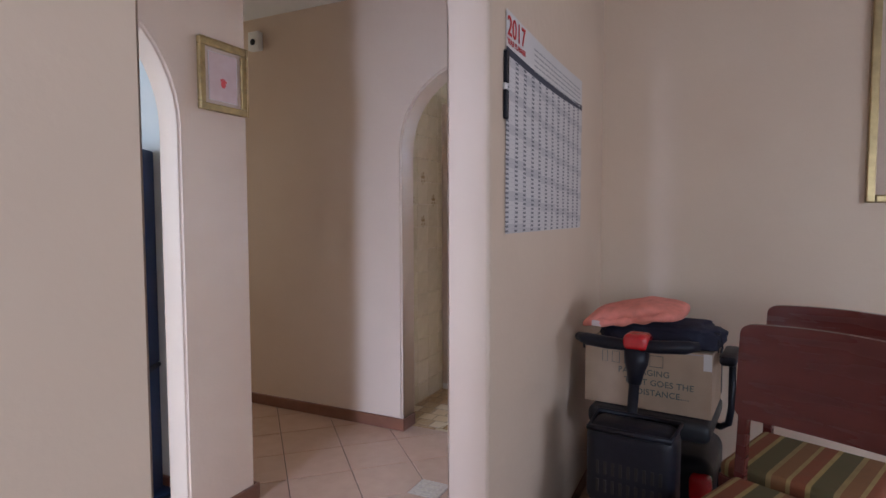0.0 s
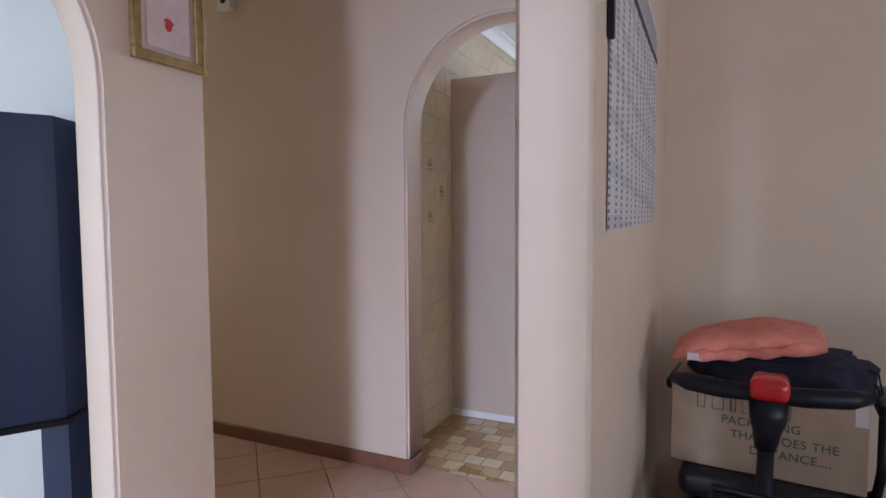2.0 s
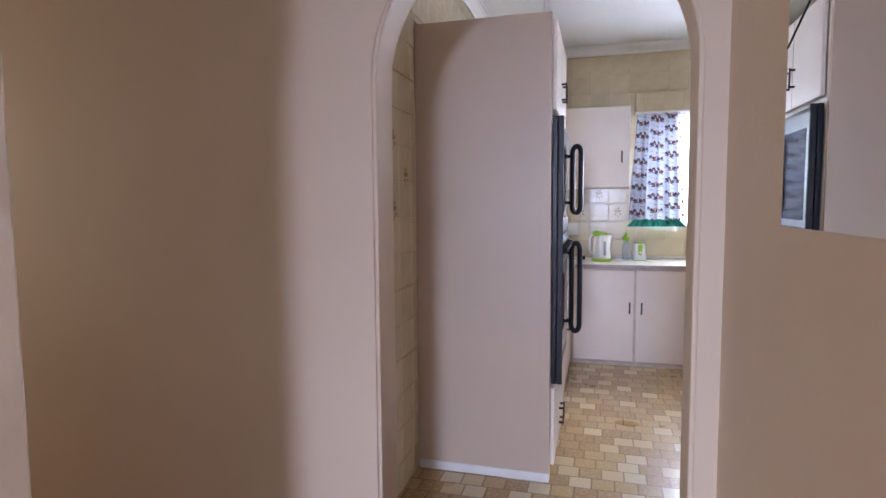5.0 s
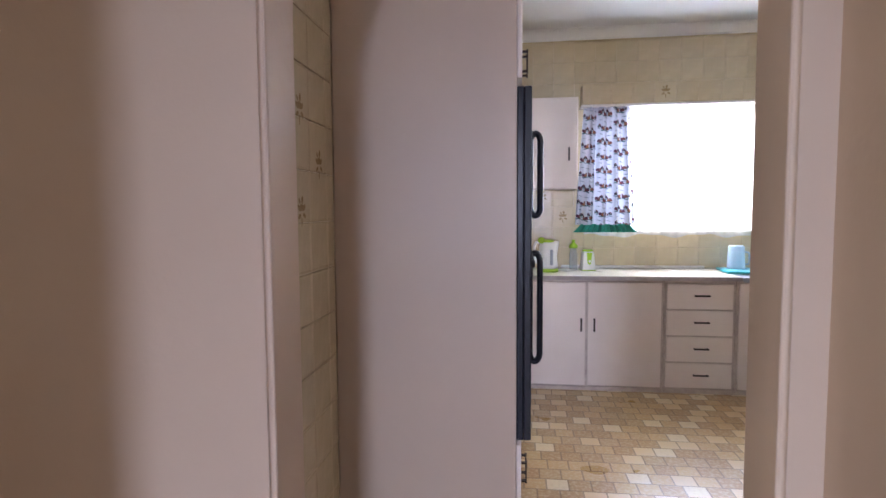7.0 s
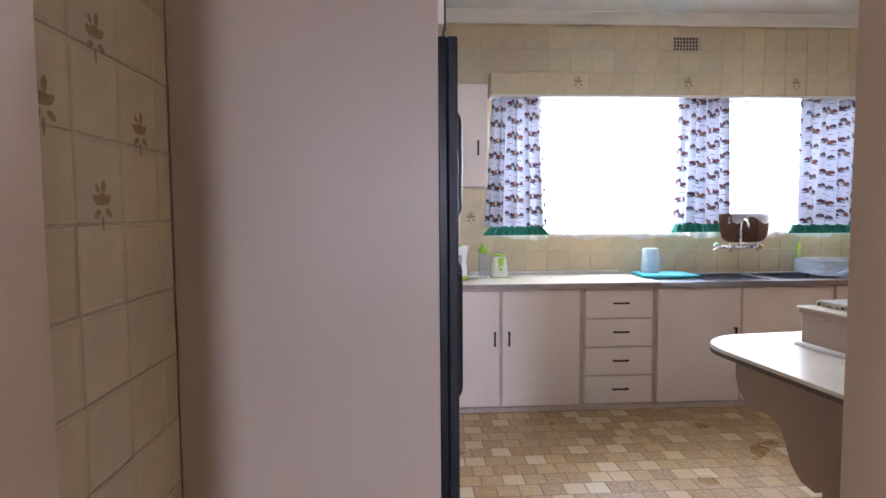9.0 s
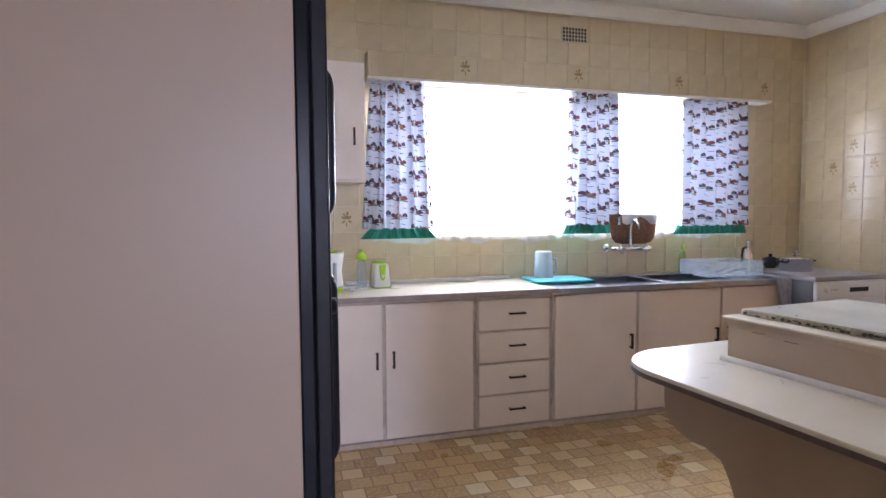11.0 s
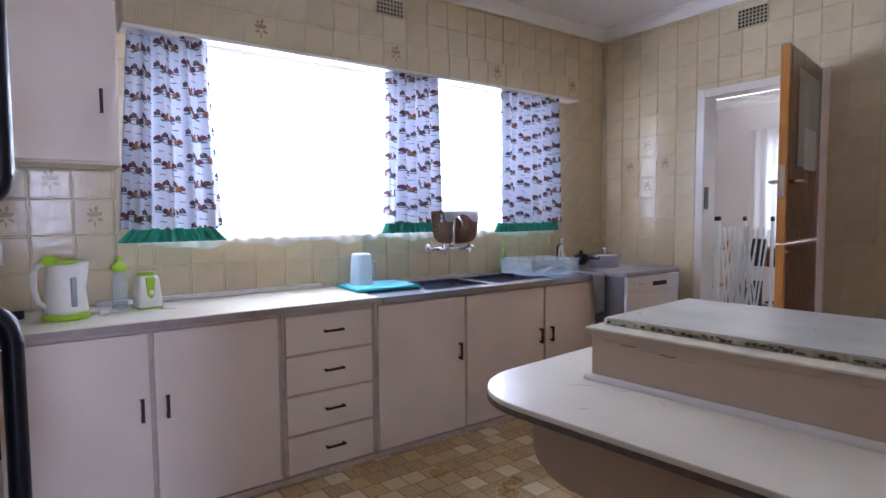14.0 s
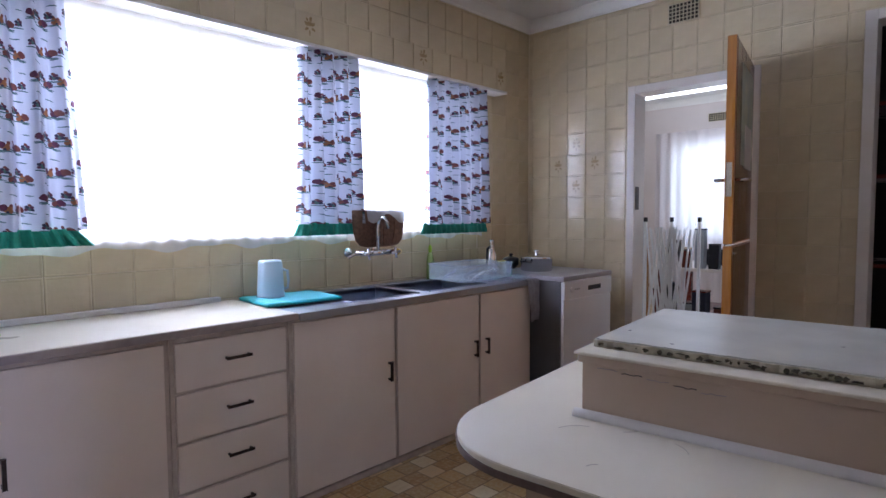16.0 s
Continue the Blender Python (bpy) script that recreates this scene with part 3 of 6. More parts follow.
cornice("cornice_north", (-0.61, 10.05), (4.11, 10.05), (0, -1))
cornice("cornice_east", (4.11, 10.05), (4.11, 6.64), (-1, 0))
cornice("cornice_west", (-0.61, 6.565), (-0.61, 10.05), (1, 0))
cornice("cornice_far", (8.0, 11.15), (8.0, 6.64), (-1, 0))
cornice("cornice_far_north", (4.26, 11.15), (8.0, 11.15), (0, -1))


def skirt(name, lo, hi):
    return structure(name, box(lo, hi, 0.004, 1), M_SKIRT, "brown tile skirting")


skirt("baseboard_arch", (-4.5, 6.408, 0), (-0.442, 6.425, 0.078))
skirt("baseboard_jamb", (-0.45, 6.408, 0), (-0.434, 6.565, 0.078))
skirt("baseboard_pic_wall", (-0.66, 4.98, 0), (-0.644, 5.376, 0.078))
skirt("baseboard_corridor", (-4.5, 5.36, 0), (-0.66, 5.376, 0.078))
skirt("baseboard_side_room", (-4.5, 5.214, 0), (-0.79, 5.23, 0.078))
skirt("baseboard_calendar", (0.745, 4.84, 0), (0.761, 6.52, 0.078))
skirt("baseboard_hall_east", (0.634, 4.84, 0), (0.65, 6.425, 0.078))
skirt("baseboard_living", (0.76, 6.504, 0), (5.0, 6.52, 0.078))
skirt("baseboard_left", (0.634, 0.2, 0), (0.65, 3.79, 0.078))


# ---- glass of the unseen windows ----
def window(name, axis, at, a0, a1, z0, z1, bars, label):
    w = structure(name, bmesh.new(), None, label)

    def b(lo2, hi2, t0, t1):
        lo, hi = list(lo2), list(hi2)
        lo.insert(axis, t0)
        hi.insert(axis, t1)
        return lo, hi

    bm = bmesh.new()
    for p, q, u, v in ((a0, a1, z0, z0 + 0.045), (a0, a1, z1 - 0.045, z1), (a0, a0 + 0.045, z0 + 0.045, z1 - 0.045), (a1 - 0.045, a1, z0 + 0.045, z1 - 0.045)):
        add_box(bm, *b((p, u), (q, v), at - 0.02, at + 0.02), 0.003, 1)
    for c in bars:
        add_box(bm, *b((c - 0.022, z0 + 0.045), (c + 0.022, z1 - 0.045), at - 0.02, at + 0.02), 0.003, 1)
    part("window_frame", bm, M_FRAMEPAINT, w)
    edges = [a0] + list(bars) + [a1]
    for p, q in zip(edges, edges[1:]):
        g = part("pane", box(*b((p + 0.024, z0 + 0.04), (q - 0.024, z1 - 0.04), at - 0.003, at + 0.003)), M_GLASS, w)
        g.visible_shadow = False
    return w


window("window_kitchen", 1, 10.22, 0.65, 3.47, 1.17, 2.055, [1.25, 1.88, 2.42, 2.95], "white steel framed kitchen window")
window("window_side_room", 1, 0.1, -4.0, -2.0, 0.85, 2.15, [-3.0], "white framed window added out of view for fill light of the side room")
window("window_hall_door", 1, 0.1, -0.43, 0.47, 0.05, 2.1, [], "glazed front door pane")
window("window_living", 1, 0.1, 2.1, 4.3, 0.85, 2.15, [3.2], "white framed living room window")
# invented pane for the east fill lamp, out of view
window("added_window_living_east", 0, 5.06, 2.5, 4.3, 0.85, 2.15, [3.4], "white framed side window added out of view for fill light")
window("window_far", 0, 8.07, 8.2, 10.45, 0.95, 2.2, [9.3], "white framed far window")
# invented panes of the two gate fills, out of view
window("added_window_far_north", 1, 11.24, 4.7, 6.5, 0.95, 2.2, [5.6], "white framed window added out of view for fill light")
window("added_window_far_south", 1, 6.56, 5.7, 7.5, 0.95, 2.2, [6.6], "white framed window added out of view for fill light")
structure("window_sill_kitchen", box((0.65, 10.03, 1.15), (3.47, 10.20, 1.172), 0.004, 1), M_TILE, "tiled kitchen window sill")


# ---- curtains ----
def drape(x0, x1, z0, z1, y, folds, depth, material, phase=0.0, flare=0.0, nx=120, nz=14, hem=0.0):
    bm = bmesh.new()
    uvl = bm.loops.layers.uv.new("UVMap")
    grid = []
    for j in range(nz + 1):
        t = j / nz
        z = z1 + (z0 - z1) * t
        row = []
        for i in range(nx + 1):
            s = i / nx
            x = x0 + (x1 - x0) * s + flare * t * (s - 0.5)
            amp = depth * (0.55 + 0.45 * t)
            z = z1 + (z0 - z1) * t + hem * t ** 6 * (math.sin(21 * s + phase) + 0.5 * math.sin(47 * s))
            yy = y + amp * math.sin(2 * math.pi * folds * s + phase + 0.5 * math.sin(3.1 * t + 5 * s)) + 0.3 * amp * math.sin(2 * math.pi * folds * 2.3 * s + 1.3 + phase)
            row.append((bm.verts.new((x, yy, z)), (s * abs(x1 - x0) * 1.5 + phase, z)))
        grid.append(row)
    for j in range(nz):
        for i in range(nx):
            q = [grid[j][i], grid[j + 1][i], grid[j + 1][i + 1], grid[j][i + 1]]
            f = bm.faces.new([v for v, _ in q])
            f.smooth = True
            for l, (_, w) in zip(f.loops, q):
                l[uvl].uv = w
    me = bpy.data.meshes.new("drape")
    bm.to_mesh(me)
    bm.free()
    me.materials.append(material)
    return me


for k, (x0, x1, zb, fl) in enumerate(((0.585, 0.935, 1.205, 0.12), (1.965, 2.335, 1.215, 0.05), (2.87, 3.47, 1.20, 0.03))):
    c = thing("printed_curtain", (0, 0, 0), "white cotton curtain with rooster print and teal frilled hem", "curtain", "curtains at the kitchen window")
    o = new("cloth", drape(x0, x1, zb, 2.150, 9.968, (4.2, 4.6, 6.3)[k], 0.046, M_CURTAIN, k * 2.2, fl))
    o.parent = c
    o = new("frill", drape(x0 - 0.012, x1 + 0.012, zb - 0.062, zb + 0.006, 9.973, (10, 9, 14)[k], 0.013, M_TEALCLOTH, k, fl + 0.01, 160, 4))
    o.parent = c
    tagged(o, "teal green gathered frill")
    part("rod", tube([(x0 - 0.02, 9.985, 2.146), (x1 + 0.02, 9.985, 2.146)], 0.006, 8), M_WHITEPL, c)

for x0, x1 in ((0.60, 2.02), (2.02, 3.49)):
    n = thing("net_curtain", (0, 0, 0), "thin white net curtain glowing with daylight", "curtain", "net curtains at the kitchen window")
    o = new("net", drape(x0, x1, 1.115, 2.125, 10.016, 16, 0.006, M_NET, x0, hem=0.012))
    o.parent = n
far = thing("sheer_curtain", (0, 0, 0), "pale full length sheer curtain in soft folds", "curtain")
o = new("cloth", drape(0, 2.75, 0.1, 2.34, 0.0, 17, 0.03, M_FARNET, 0.4))
o.parent = far
far.matrix_world = pose(7.92, 7.9, 0, 0, 0, 90)

# ---- pelmet over the kitchen window ----
pel = thing("pelmet", (0, 0, 0), "tiled pelmet box above the kitchen curtains with brown flower motifs", "pelmet")
part("pelmet_board", box((0.565, 9.94, 2.150), (3.66, 10.05, 2.305), 0.003, 1), M_GROUT, pel)
part("pelmet_edge", box((0.56, 9.925, 2.132), (3.665, 10.05, 2.150), 0.003, 1), M_PLINTH, pel, "white painted lower board")

MOTIF_LEAVES = [(0, 0.012, 0, 0.020, 0.012), (0.020, 0.012, 40, 0.014, 0.008), (-0.020, 0.010, -40, 0.014, 0.008), (0.006, 0.036, 80, 0.014, 0.008), (0.022, -0.014, -30, 0.013, 0.007), (-0.018, -0.016, 30, 0.013, 0.007), (0.0, -0.034, 90, 0.016, 0.004), (-0.016, 0.032, 120, 0.010, 0.006)]


def motif_mesh():
    """A flat raised flower spray in the xz plane facing -y."""
    bm = bmesh.new()
    for x, z, a, l, w in MOTIF_LEAVES:
        ca, sa = math.cos(radians(a)), math.sin(radians(a))
        top = [bm.verts.new((x + l * math.cos(t) * ca - w * math.sin(t) * sa, -0.0008, z + l * math.cos(t) * sa + w * math.sin(t) * ca)) for t in [2 * math.pi * k / 9 for k in range(9)]]
        f = bm.faces.new(top)
        f.normal_update()
        if f.normal.y > 0:
            f.normal_flip()
    me = bpy.data.meshes.new("motif")
    bm.to_mesh(me)
    bm.free()
    me.materials.append(M_MOTIF)
    return me


MOTIF = motif_mesh()


def tile_mesh(w, h, name="tile", t=0.0048):
    """A glazed wall tile with a raised lip, facing -y, its corner at the origin."""
    bm = bmesh.new()
    g = 0.0012
    x0, x1, z0, z1 = g, w - g, g, h - g
    spec = [(0, 0.0), (0, -t + 0.002), (0.002, -t), (0.006, -t), (0.009, -t + 0.0012)]
    rings = []
    for ins, y in spec:
        rings.append([bm.verts.new(p) for p in ((x0 + ins, y, z0 + ins), (x1 - ins, y, z0 + ins), (x1 - ins, y, z1 - ins), (x0 + ins, y, z1 - ins))])
    for a, b in zip(rings, rings[1:]):
        for k in range(4):
            bm.faces.new((a[k], a[(k + 1) % 4], b[(k + 1) % 4], b[k]))
    bm.faces.new(rings[-1])
    bmesh.ops.recalc_face_normals(bm, faces=bm.faces)
    me = bpy.data.meshes.new(name)
    bm.to_mesh(me)
    bm.free()
    me.materials.append(M_TILE)
    return me


TILE_CACHE = {}


def tile_area(parent, origin, along, a0, a1, z0, z1, pitch, a_phase, z_phase, holes, rot, motifs=()):
    """Tiles over a wall: along is the direction of the wall, holes are rectangles (a0, a1, z0, z1) left bare."""
    count = 0
    i0 = math.floor((a0 - a_phase) / pitch)
    j0 = math.floor((z0 - z_phase) / pitch)
    i = i0
    rngt = random.Random(int(a0 * 100) + int(z0 * 10))
    while a_phase + i * pitch < a1 - 0.004:
        j = j0
        while z_phase + j * pitch < z1 - 0.004:
            u0, u1 = max(a0, a_phase + i * pitch), min(a1, a_phase + (i + 1) * pitch)
            v0, v1 = max(z0, z_phase + j * pitch), min(z1, z_phase + (j + 1) * pitch)
            pieces = [(u0, u1, v0, v1)]
            for h in holes:
                out = []
                for p in pieces:
                    if p[0] >= h[1] or p[1] <= h[0] or p[2] >= h[3] or p[3] <= h[2]:
                        out.append(p)
                        continue
                    if p[0] < h[0]:
                        out.append((p[0], h[0], p[2], p[3]))
                    if p[1] > h[1]:
                        out.append((h[1], p[1], p[2], p[3]))
                    m0, m1 = max(p[0], h[0]), min(p[1], h[1])
                    if p[2] < h[2]:
                        out.append((m0, m1, p[2], h[2]))
                    if p[3] > h[3]:
                        out.append((m0, m1, h[3], p[3]))
                pieces = out
            for p in pieces:
                w, hgt = round(p[1] - p[0], 3), round(p[3] - p[2], 3)
                if w < 0.02 or hgt < 0.02:
                    continue
                if (w, hgt) not in TILE_CACHE:
                    TILE_CACHE[(w, hgt)] = tile_mesh(w, hgt)
                o = bpy.data.objects.new("tile", TILE_CACHE[(w, hgt)])
                scene.collection.objects.link(o)
                o.parent = parent
                pos = Vector(origin) + Vector(along) * (p[1] if rot == -90 else p[0])
                tilt = (rngt.uniform(-0.22, 0.22), rngt.uniform(-0.22, 0.22))
                o.matrix_basis = pose(pos.x, pos.y, p[2], tilt[0], 0, rot + tilt[1])
                count += 1
            j += 1
        i += 1
    for a, z in motifs:
        o = bpy.data.objects.new("motif", MOTIF)
        scene.collection.objects.link(o)
        o.parent = parent
        pos = Vector(origin) + Vector(along) * a
        out = Matrix.Rotation(radians(rot), 3, "Z") @ Vector((0, -1, 0))
        pos += out * 0.0046
        o.matrix_basis = pose(pos.x, pos.y, z, 0, 0, rot)
        o["label"] = "brown flower spray motif on a tile"
    return count


# ---- built-in units ----
def handle_bar(parent, at, length, vertical=True, out=(0, -1, 0)):
    """A dark bar pull on two posts."""
    bm = bmesh.new()
    o = Vector(out)
    c = Vector(at)
    ax = Vector((0, 0, 1)) if vertical else Vector((o.y, -o.x, 0)).normalized()
    sd = ax.cross(o).normalized()

    def blk(p, q, r):
        m = (p + q) / 2
        b2 = bmesh.new()
        bmesh.ops.create_cube(b2, size=1)
        d = (q - p)
        for v in b2.verts:
            co = v.co.copy()
            if r == "post":
                v.co = m + o * co.y * d.length + ax * co.z * 0.008 + sd * co.x * 0.010
            else:
                v.co = m + ax * co.z * d.length + o * co.y * 0.006 + sd * co.x * 0.012
        bmesh.ops.bevel(b2, geom=b2.edges[:], offset=0.0015, segments=1, affect="EDGES")
        me = bpy.data.meshes.new("t")
        b2.to_mesh(me)
        b2.free()
        bm.from_mesh(me)
        bpy.data.meshes.remove(me)

    for s in (-1, 1):
        e = c + ax * s * (length / 2 - 0.008)
        blk(e, e + o * 0.022, "post")
    blk(c + o * 0.024 - ax * length / 2, c + o * 0.024 + ax * length / 2, "bar")
    return part("handle", bm, M_BRONZE, parent, "dark bronze bar handle")


def base_cabinet(x0, x1, doors, drawers, label, y0=9.50, y1=10.045, top=0.818, body_top=0.818):
    """A base unit facing -y: doors are (x0, x1, handle_x)."""
    c = thing("base_cabinet", (x0, y1, 0), label, "cabinet", "kitchen base cabinets")
    X = x0
    bm = bmesh.new()
    add_box(bm, (0, y0 - y1, 0.029), (x1 - X, 0, body_top), 0.002, 1)
    if body_top < top:
        add_box(bm, (0, y0 - y1, body_top), (x1 - X, y0 - y1 + 0.05, top))
        for a in (0, x1 - X - 0.03):
            add_box(bm, (a, y0 - y1 + 0.05, body_top), (a + 0.03, 0, top))
    part("body", bm, M_CABFRAME, c)
    part("plinth", box((0, y0 - y1 - 0.014, 0), (x1 - X, -0.02, 0.028), 0.003, 1), M_CABFRAME, c, "mauve scuffed kick board")
    for a, b, hx in doors:
        d = part("door", box((a - X, y0 - y1 - 0.018, 0.040), (b - X, y0 - y1 - 0.001, 0.800), 0.003, 2), M_CAB, c, "flat off-white painted door")
        handle_bar(d, (hx - X, y0 - y1 - 0.018, 0.492), 0.095)
    for a, b, z0, z1 in drawers:
        d = part("drawer", box((a - X, y0 - y1 - 0.018, z0), (b - X, y0 - y1 - 0.001, z1), 0.003, 2), M_CAB, c, "flat off-white drawer front")
        handle_bar(d, ((a + b) / 2 - X + 0.01, y0 - y1 - 0.018, (z0 + z1) / 2 + 0.008), 0.105, False)
    return c


base_cabinet(0.05, 1.105, [(0.072, 0.553, 0.522), (0.573, 1.085, 0.615)], [], "off-white two-door base cabinet with worn mauve frame")
base_cabinet(1.107, 1.592, [], [(1.122, 1.572, 0.044 + 0.1905 * q, 0.222 + 0.1905 * q) for q in range(4)], "off-white four-drawer kitchen unit with dark bar handles")
base_cabinet(1.594, 3.345, [(1.612, 2.175, 2.135), (2.195, 2.820, 2.785), (2.838, 3.330, 2.885)], [], "off-white three-door cabinet with chipped paint below steel sink", body_top=0.690)
wc = thing("base_cabinet", (-0.60, 8.142, 0), "off-white base cabinet beside the oven tower", "cabinet", "kitchen base cabinets")
part("body", box((0, 0, 0.045), (0.632, 1.34, 0.818), 0.002, 1), M_CABFRAME, wc)
part("plinth", box((0.02, 0, 0), (0.646, 1.34, 0.043), 0.003, 1), M_CABFRAME, wc)
for y0_, y1_, hy in ((0.02, 0.64, 0.59), (0.66, 1.28, 1.24)):
    d = part("door", box((0.633, y0_, 0.062), (0.650, y1_, 0.8), 0.003, 2), M_CAB, wc)
    handle_bar(d, (0.650, hy, 0.49), 0.095, True, (1, 0, 0))
corner = thing("corner_cabinet", (-0.60, 9.50, 0), "plain closed corner unit under the counter", "cabinet")
part("body", box((0, 0, 0), (0.645, 0.54, 0.818), 0.002, 1), M_CABFRAME, corner)

# counters
ct = thing("worktop", (0, 0, 0), "pale laminate kitchen worktop with a mauve front edge and white upstand", "worktop")
part("slab", prism([(-0.60, 8.145), (0.075, 8.145), (0.075, 9.470), (1.622, 9.470), (1.622, 10.048), (-0.60, 10.048)], 2, 0.822, 0.848, 0.003), M_LAM, ct)
part("front_edge", box((0.082, 9.462, 0.819), (1.624, 9.4695, 0.847), 0.002, 1), M_EDGE, ct, "mauve worn edging strip")
part("side_edge", box((0.0755, 8.145, 0.819), (0.082, 9.4695, 0.847), 0.002, 1), M_EDGE, ct)
part("upstand", box((0.42, 10.012, 0.8495), (1.54, 10.046, 0.872), 0.004, 2), M_PLINTH, ct, "white painted wooden upstand strip")

sink = thing("steel_sink", (0, 0, 0), "stainless steel double bowl sink top with a worn front edge", "sink")
SX0, SX1, SY0, SY1, SZ = 1.626, 3.46, 9.462, 10.046, 0.842
bowls = [(1.97, 2.42, 9.56, 9.93), (2.50, 2.98, 9.56, 9.93)]
bm = bmesh.new()
for a, b, c, d in ((SX0, SX1, SY0, 9.56), (SX0, SX1, 9.93, SY1), (SX0, 1.97, 9.56, 9.93), (2.42, 2.50, 9.56, 9.93), (2.98, SX1, 9.56, 9.93)):
    add_box(bm, (a, c, SZ - 0.022), (b, d, SZ))
add_box(bm, (SX0, SY0 - 0.004, SZ - 0.030), (SX1, SY0, SZ + 0.004), 0.002, 1)
part("sink_top", bm, M_STEEL, sink)
for a, b, c, d in bowls:
    bm = bmesh.new()
    for lo, hi in (((a, c, 0.70), (b, d, 0.705)), ((a - 0.004, c, 0.70), (a, d, SZ - 0.002)), ((b, c, 0.70), (b + 0.004, d, SZ - 0.002)), ((a, c - 0.004, 0.70), (b, c, SZ - 0.002)), ((a, d, 0.70), (b, d + 0.004, SZ - 0.002))):
        add_box(bm, lo, hi)
    add_tube(bm, [(a, c, SZ + 0.002), (b, c, SZ + 0.002), (b, d, SZ + 0.002), (a, d, SZ + 0.002)], 0.004, 6, True)
    part("bowl", bm, M_BOWL, sink)
    part("drain", lathe([(0.03, 0.7055), (0.034, 0.708), (0.02, 0.709)], 16), M_CHROME, sink, "", False, pose((a + b) / 2, (c + d) / 2, 0))
bm = bmesh.new()
for k in range(7):
    add_tube(bm, [(3.08 + k * 0.045, 9.56, SZ + 0.001), (3.08 + k * 0.045, 9.93, SZ + 0.001)], 0.003, 6)
part("draining_ridge", bm, M_STEEL, sink)

# upper cabinet
uc = thing("wall_cabinet", (-0.605, 9.77, 1.488), "off-white wall cabinet with a bar handle above the counter", "cabinet")
part("body", box((0, 0, 0), (1.125, 0.278, 0.695), 0.002, 1), M_CAB, uc)
for a, b, hx in ((0.01, 0.56, 0.5), (0.575, 1.118, 1.055)):
    d = part("door", box((a, -0.019, 0.012), (b, -0.001, 0.685), 0.003, 2), M_CAB, uc)
    handle_bar(d, (hx, -0.019, 0.262), 0.10)

# oven tower
TY0, TY1, TX = 7.335, 8.138, 0.053
tw = thing("oven_tower", (-0.605, TY0, 0), "tall off-white oven cabinet with a white foot moulding", "cabinet")
# side is darker than the fronts because its shade is in the colour
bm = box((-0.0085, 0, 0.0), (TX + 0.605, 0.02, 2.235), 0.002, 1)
part("side_panel", bm, M_SIDE, tw, "plain off-white side panel with its shade darkened into the paint")
part("body", box((0, 0.021, 0.045), (TX + 0.585, TY1 - TY0, 2.235), 0.002, 1), M_CAB, tw)
part("foot_moulding", box((0, -0.010, 0), (TX + 0.605, -0.0005, 0.045), 0.003, 2), M_PLINTH, tw, "white painted foot moulding")
part("front_stile", box((TX + 0.586, 0.021, 0), (TX + 0.605, 0.045, 2.235), 0.002, 1), M_CAB, tw)
part("plinth", box((TX + 0.5, 0.046, 0), (TX + 0.59, TY1 - TY0, 0.044)), M_CAB, tw)
for z0, z1 in ((0.065, 0.455), (1.80, 2.215)):
    for k, (a, b) in enumerate(((0.050, 0.420), (0.428, 0.795))):
        d = part("door", box((TX + 0.606, a, z0), (TX + 0.624, b, z1), 0.003, 2), M_CAB, tw)
        hz = z0 + 0.13 if z0 < 1 else z0 + 0.14
        handle_bar(d, (TX + 0.624, 0.385 if k == 0 else 0.463, hz), 0.095, True, (1, 0, 0))

ov = thing("double_oven", (TX + 0.024, TY0 + 0.046, 0.475), "black built-in double oven with loop handles and a row of knobs", "oven")
part("oven_body", box((-0.023, 0, 0), (0.002, 0.75, 1.295), 0.004, 2), M_BLACK, ov)
part("side_trim", box((0.0025, 0, 0), (0.030, 0.016, 1.295), 0.004, 2), M_BLACKPL, ov)
for z0, z1 in ((0.02, 0.575), (0.73, 1.275)):
    d = part("oven_door", box((0.0025, 0.02, z0), (0.012, 0.745, z1), 0.005, 2), M_BLACK, ov)
    part("glass", box((0.0125, 0.09, z0 + 0.07), (0.0135, 0.60, z1 - 0.07), 0.0005, 1), M_OVENGLASS, d)
    h0, h1 = (z0 + 0.09, z1 + 0.085) if z0 < 0.5 else (z0 + 0.085, z1 - 0.05)
    yy = 0.665
    H = h1 - h0
    loop = [(0.064 + 0.024 * math.cos(a), (H / 2 - 0.055 if math.sin(a) >= 0 else 0.055 - H / 2) + 0.043 * math.sin(a)) for a in [2 * math.pi * (q + 0.5) / 28 for q in range(28)]]
    bm = tube([(x, yy, h0 + H / 2 + z) for x, z in loop], 0.015, 12, True)
    for v in bm.verts:
        v.co.y = yy + (v.co.y - yy) * 1.7
    part("handle", bm, M_BLACKPL, d, "black loop handle", True)
    for zz in (h0 + 0.07, h1 - 0.07):
        part("handle_post", tube([(0.012, yy, zz), (0.043, yy, zz)], 0.010, 10), M_BLACKPL, d, "", True)
pn = part("control_panel", box((0.0025, 0.02, 0.583), (0.016, 0.745, 0.722), 0.004, 2), M_BLACKPL, ov)
for k in range(6):
    kb = lathe([(0.022, 0), (0.023, 0.012), (0.017, 0.016), (0.015, 0.028), (0.012, 0.030)], 18)
    part("knob", kb, M_BLACKPL, pn, "", True, Matrix.Translation((0.0165, 0.10 + k * 0.112, 0.650)) @ pose(0, 0, 0, 0, 90, 0))
for k in range(6):
    part("scale_mark", box((0.0161, 0.075 + k * 0.112, 0.688), (0.0166, 0.125 + k * 0.112, 0.692)), M_PLINTH, pn, "small white scale mark")
part("pale_gasket", box((0.0025, 0.02, 0.5755), (0.016, 0.745, 0.5825)), M_STEEL, ov)

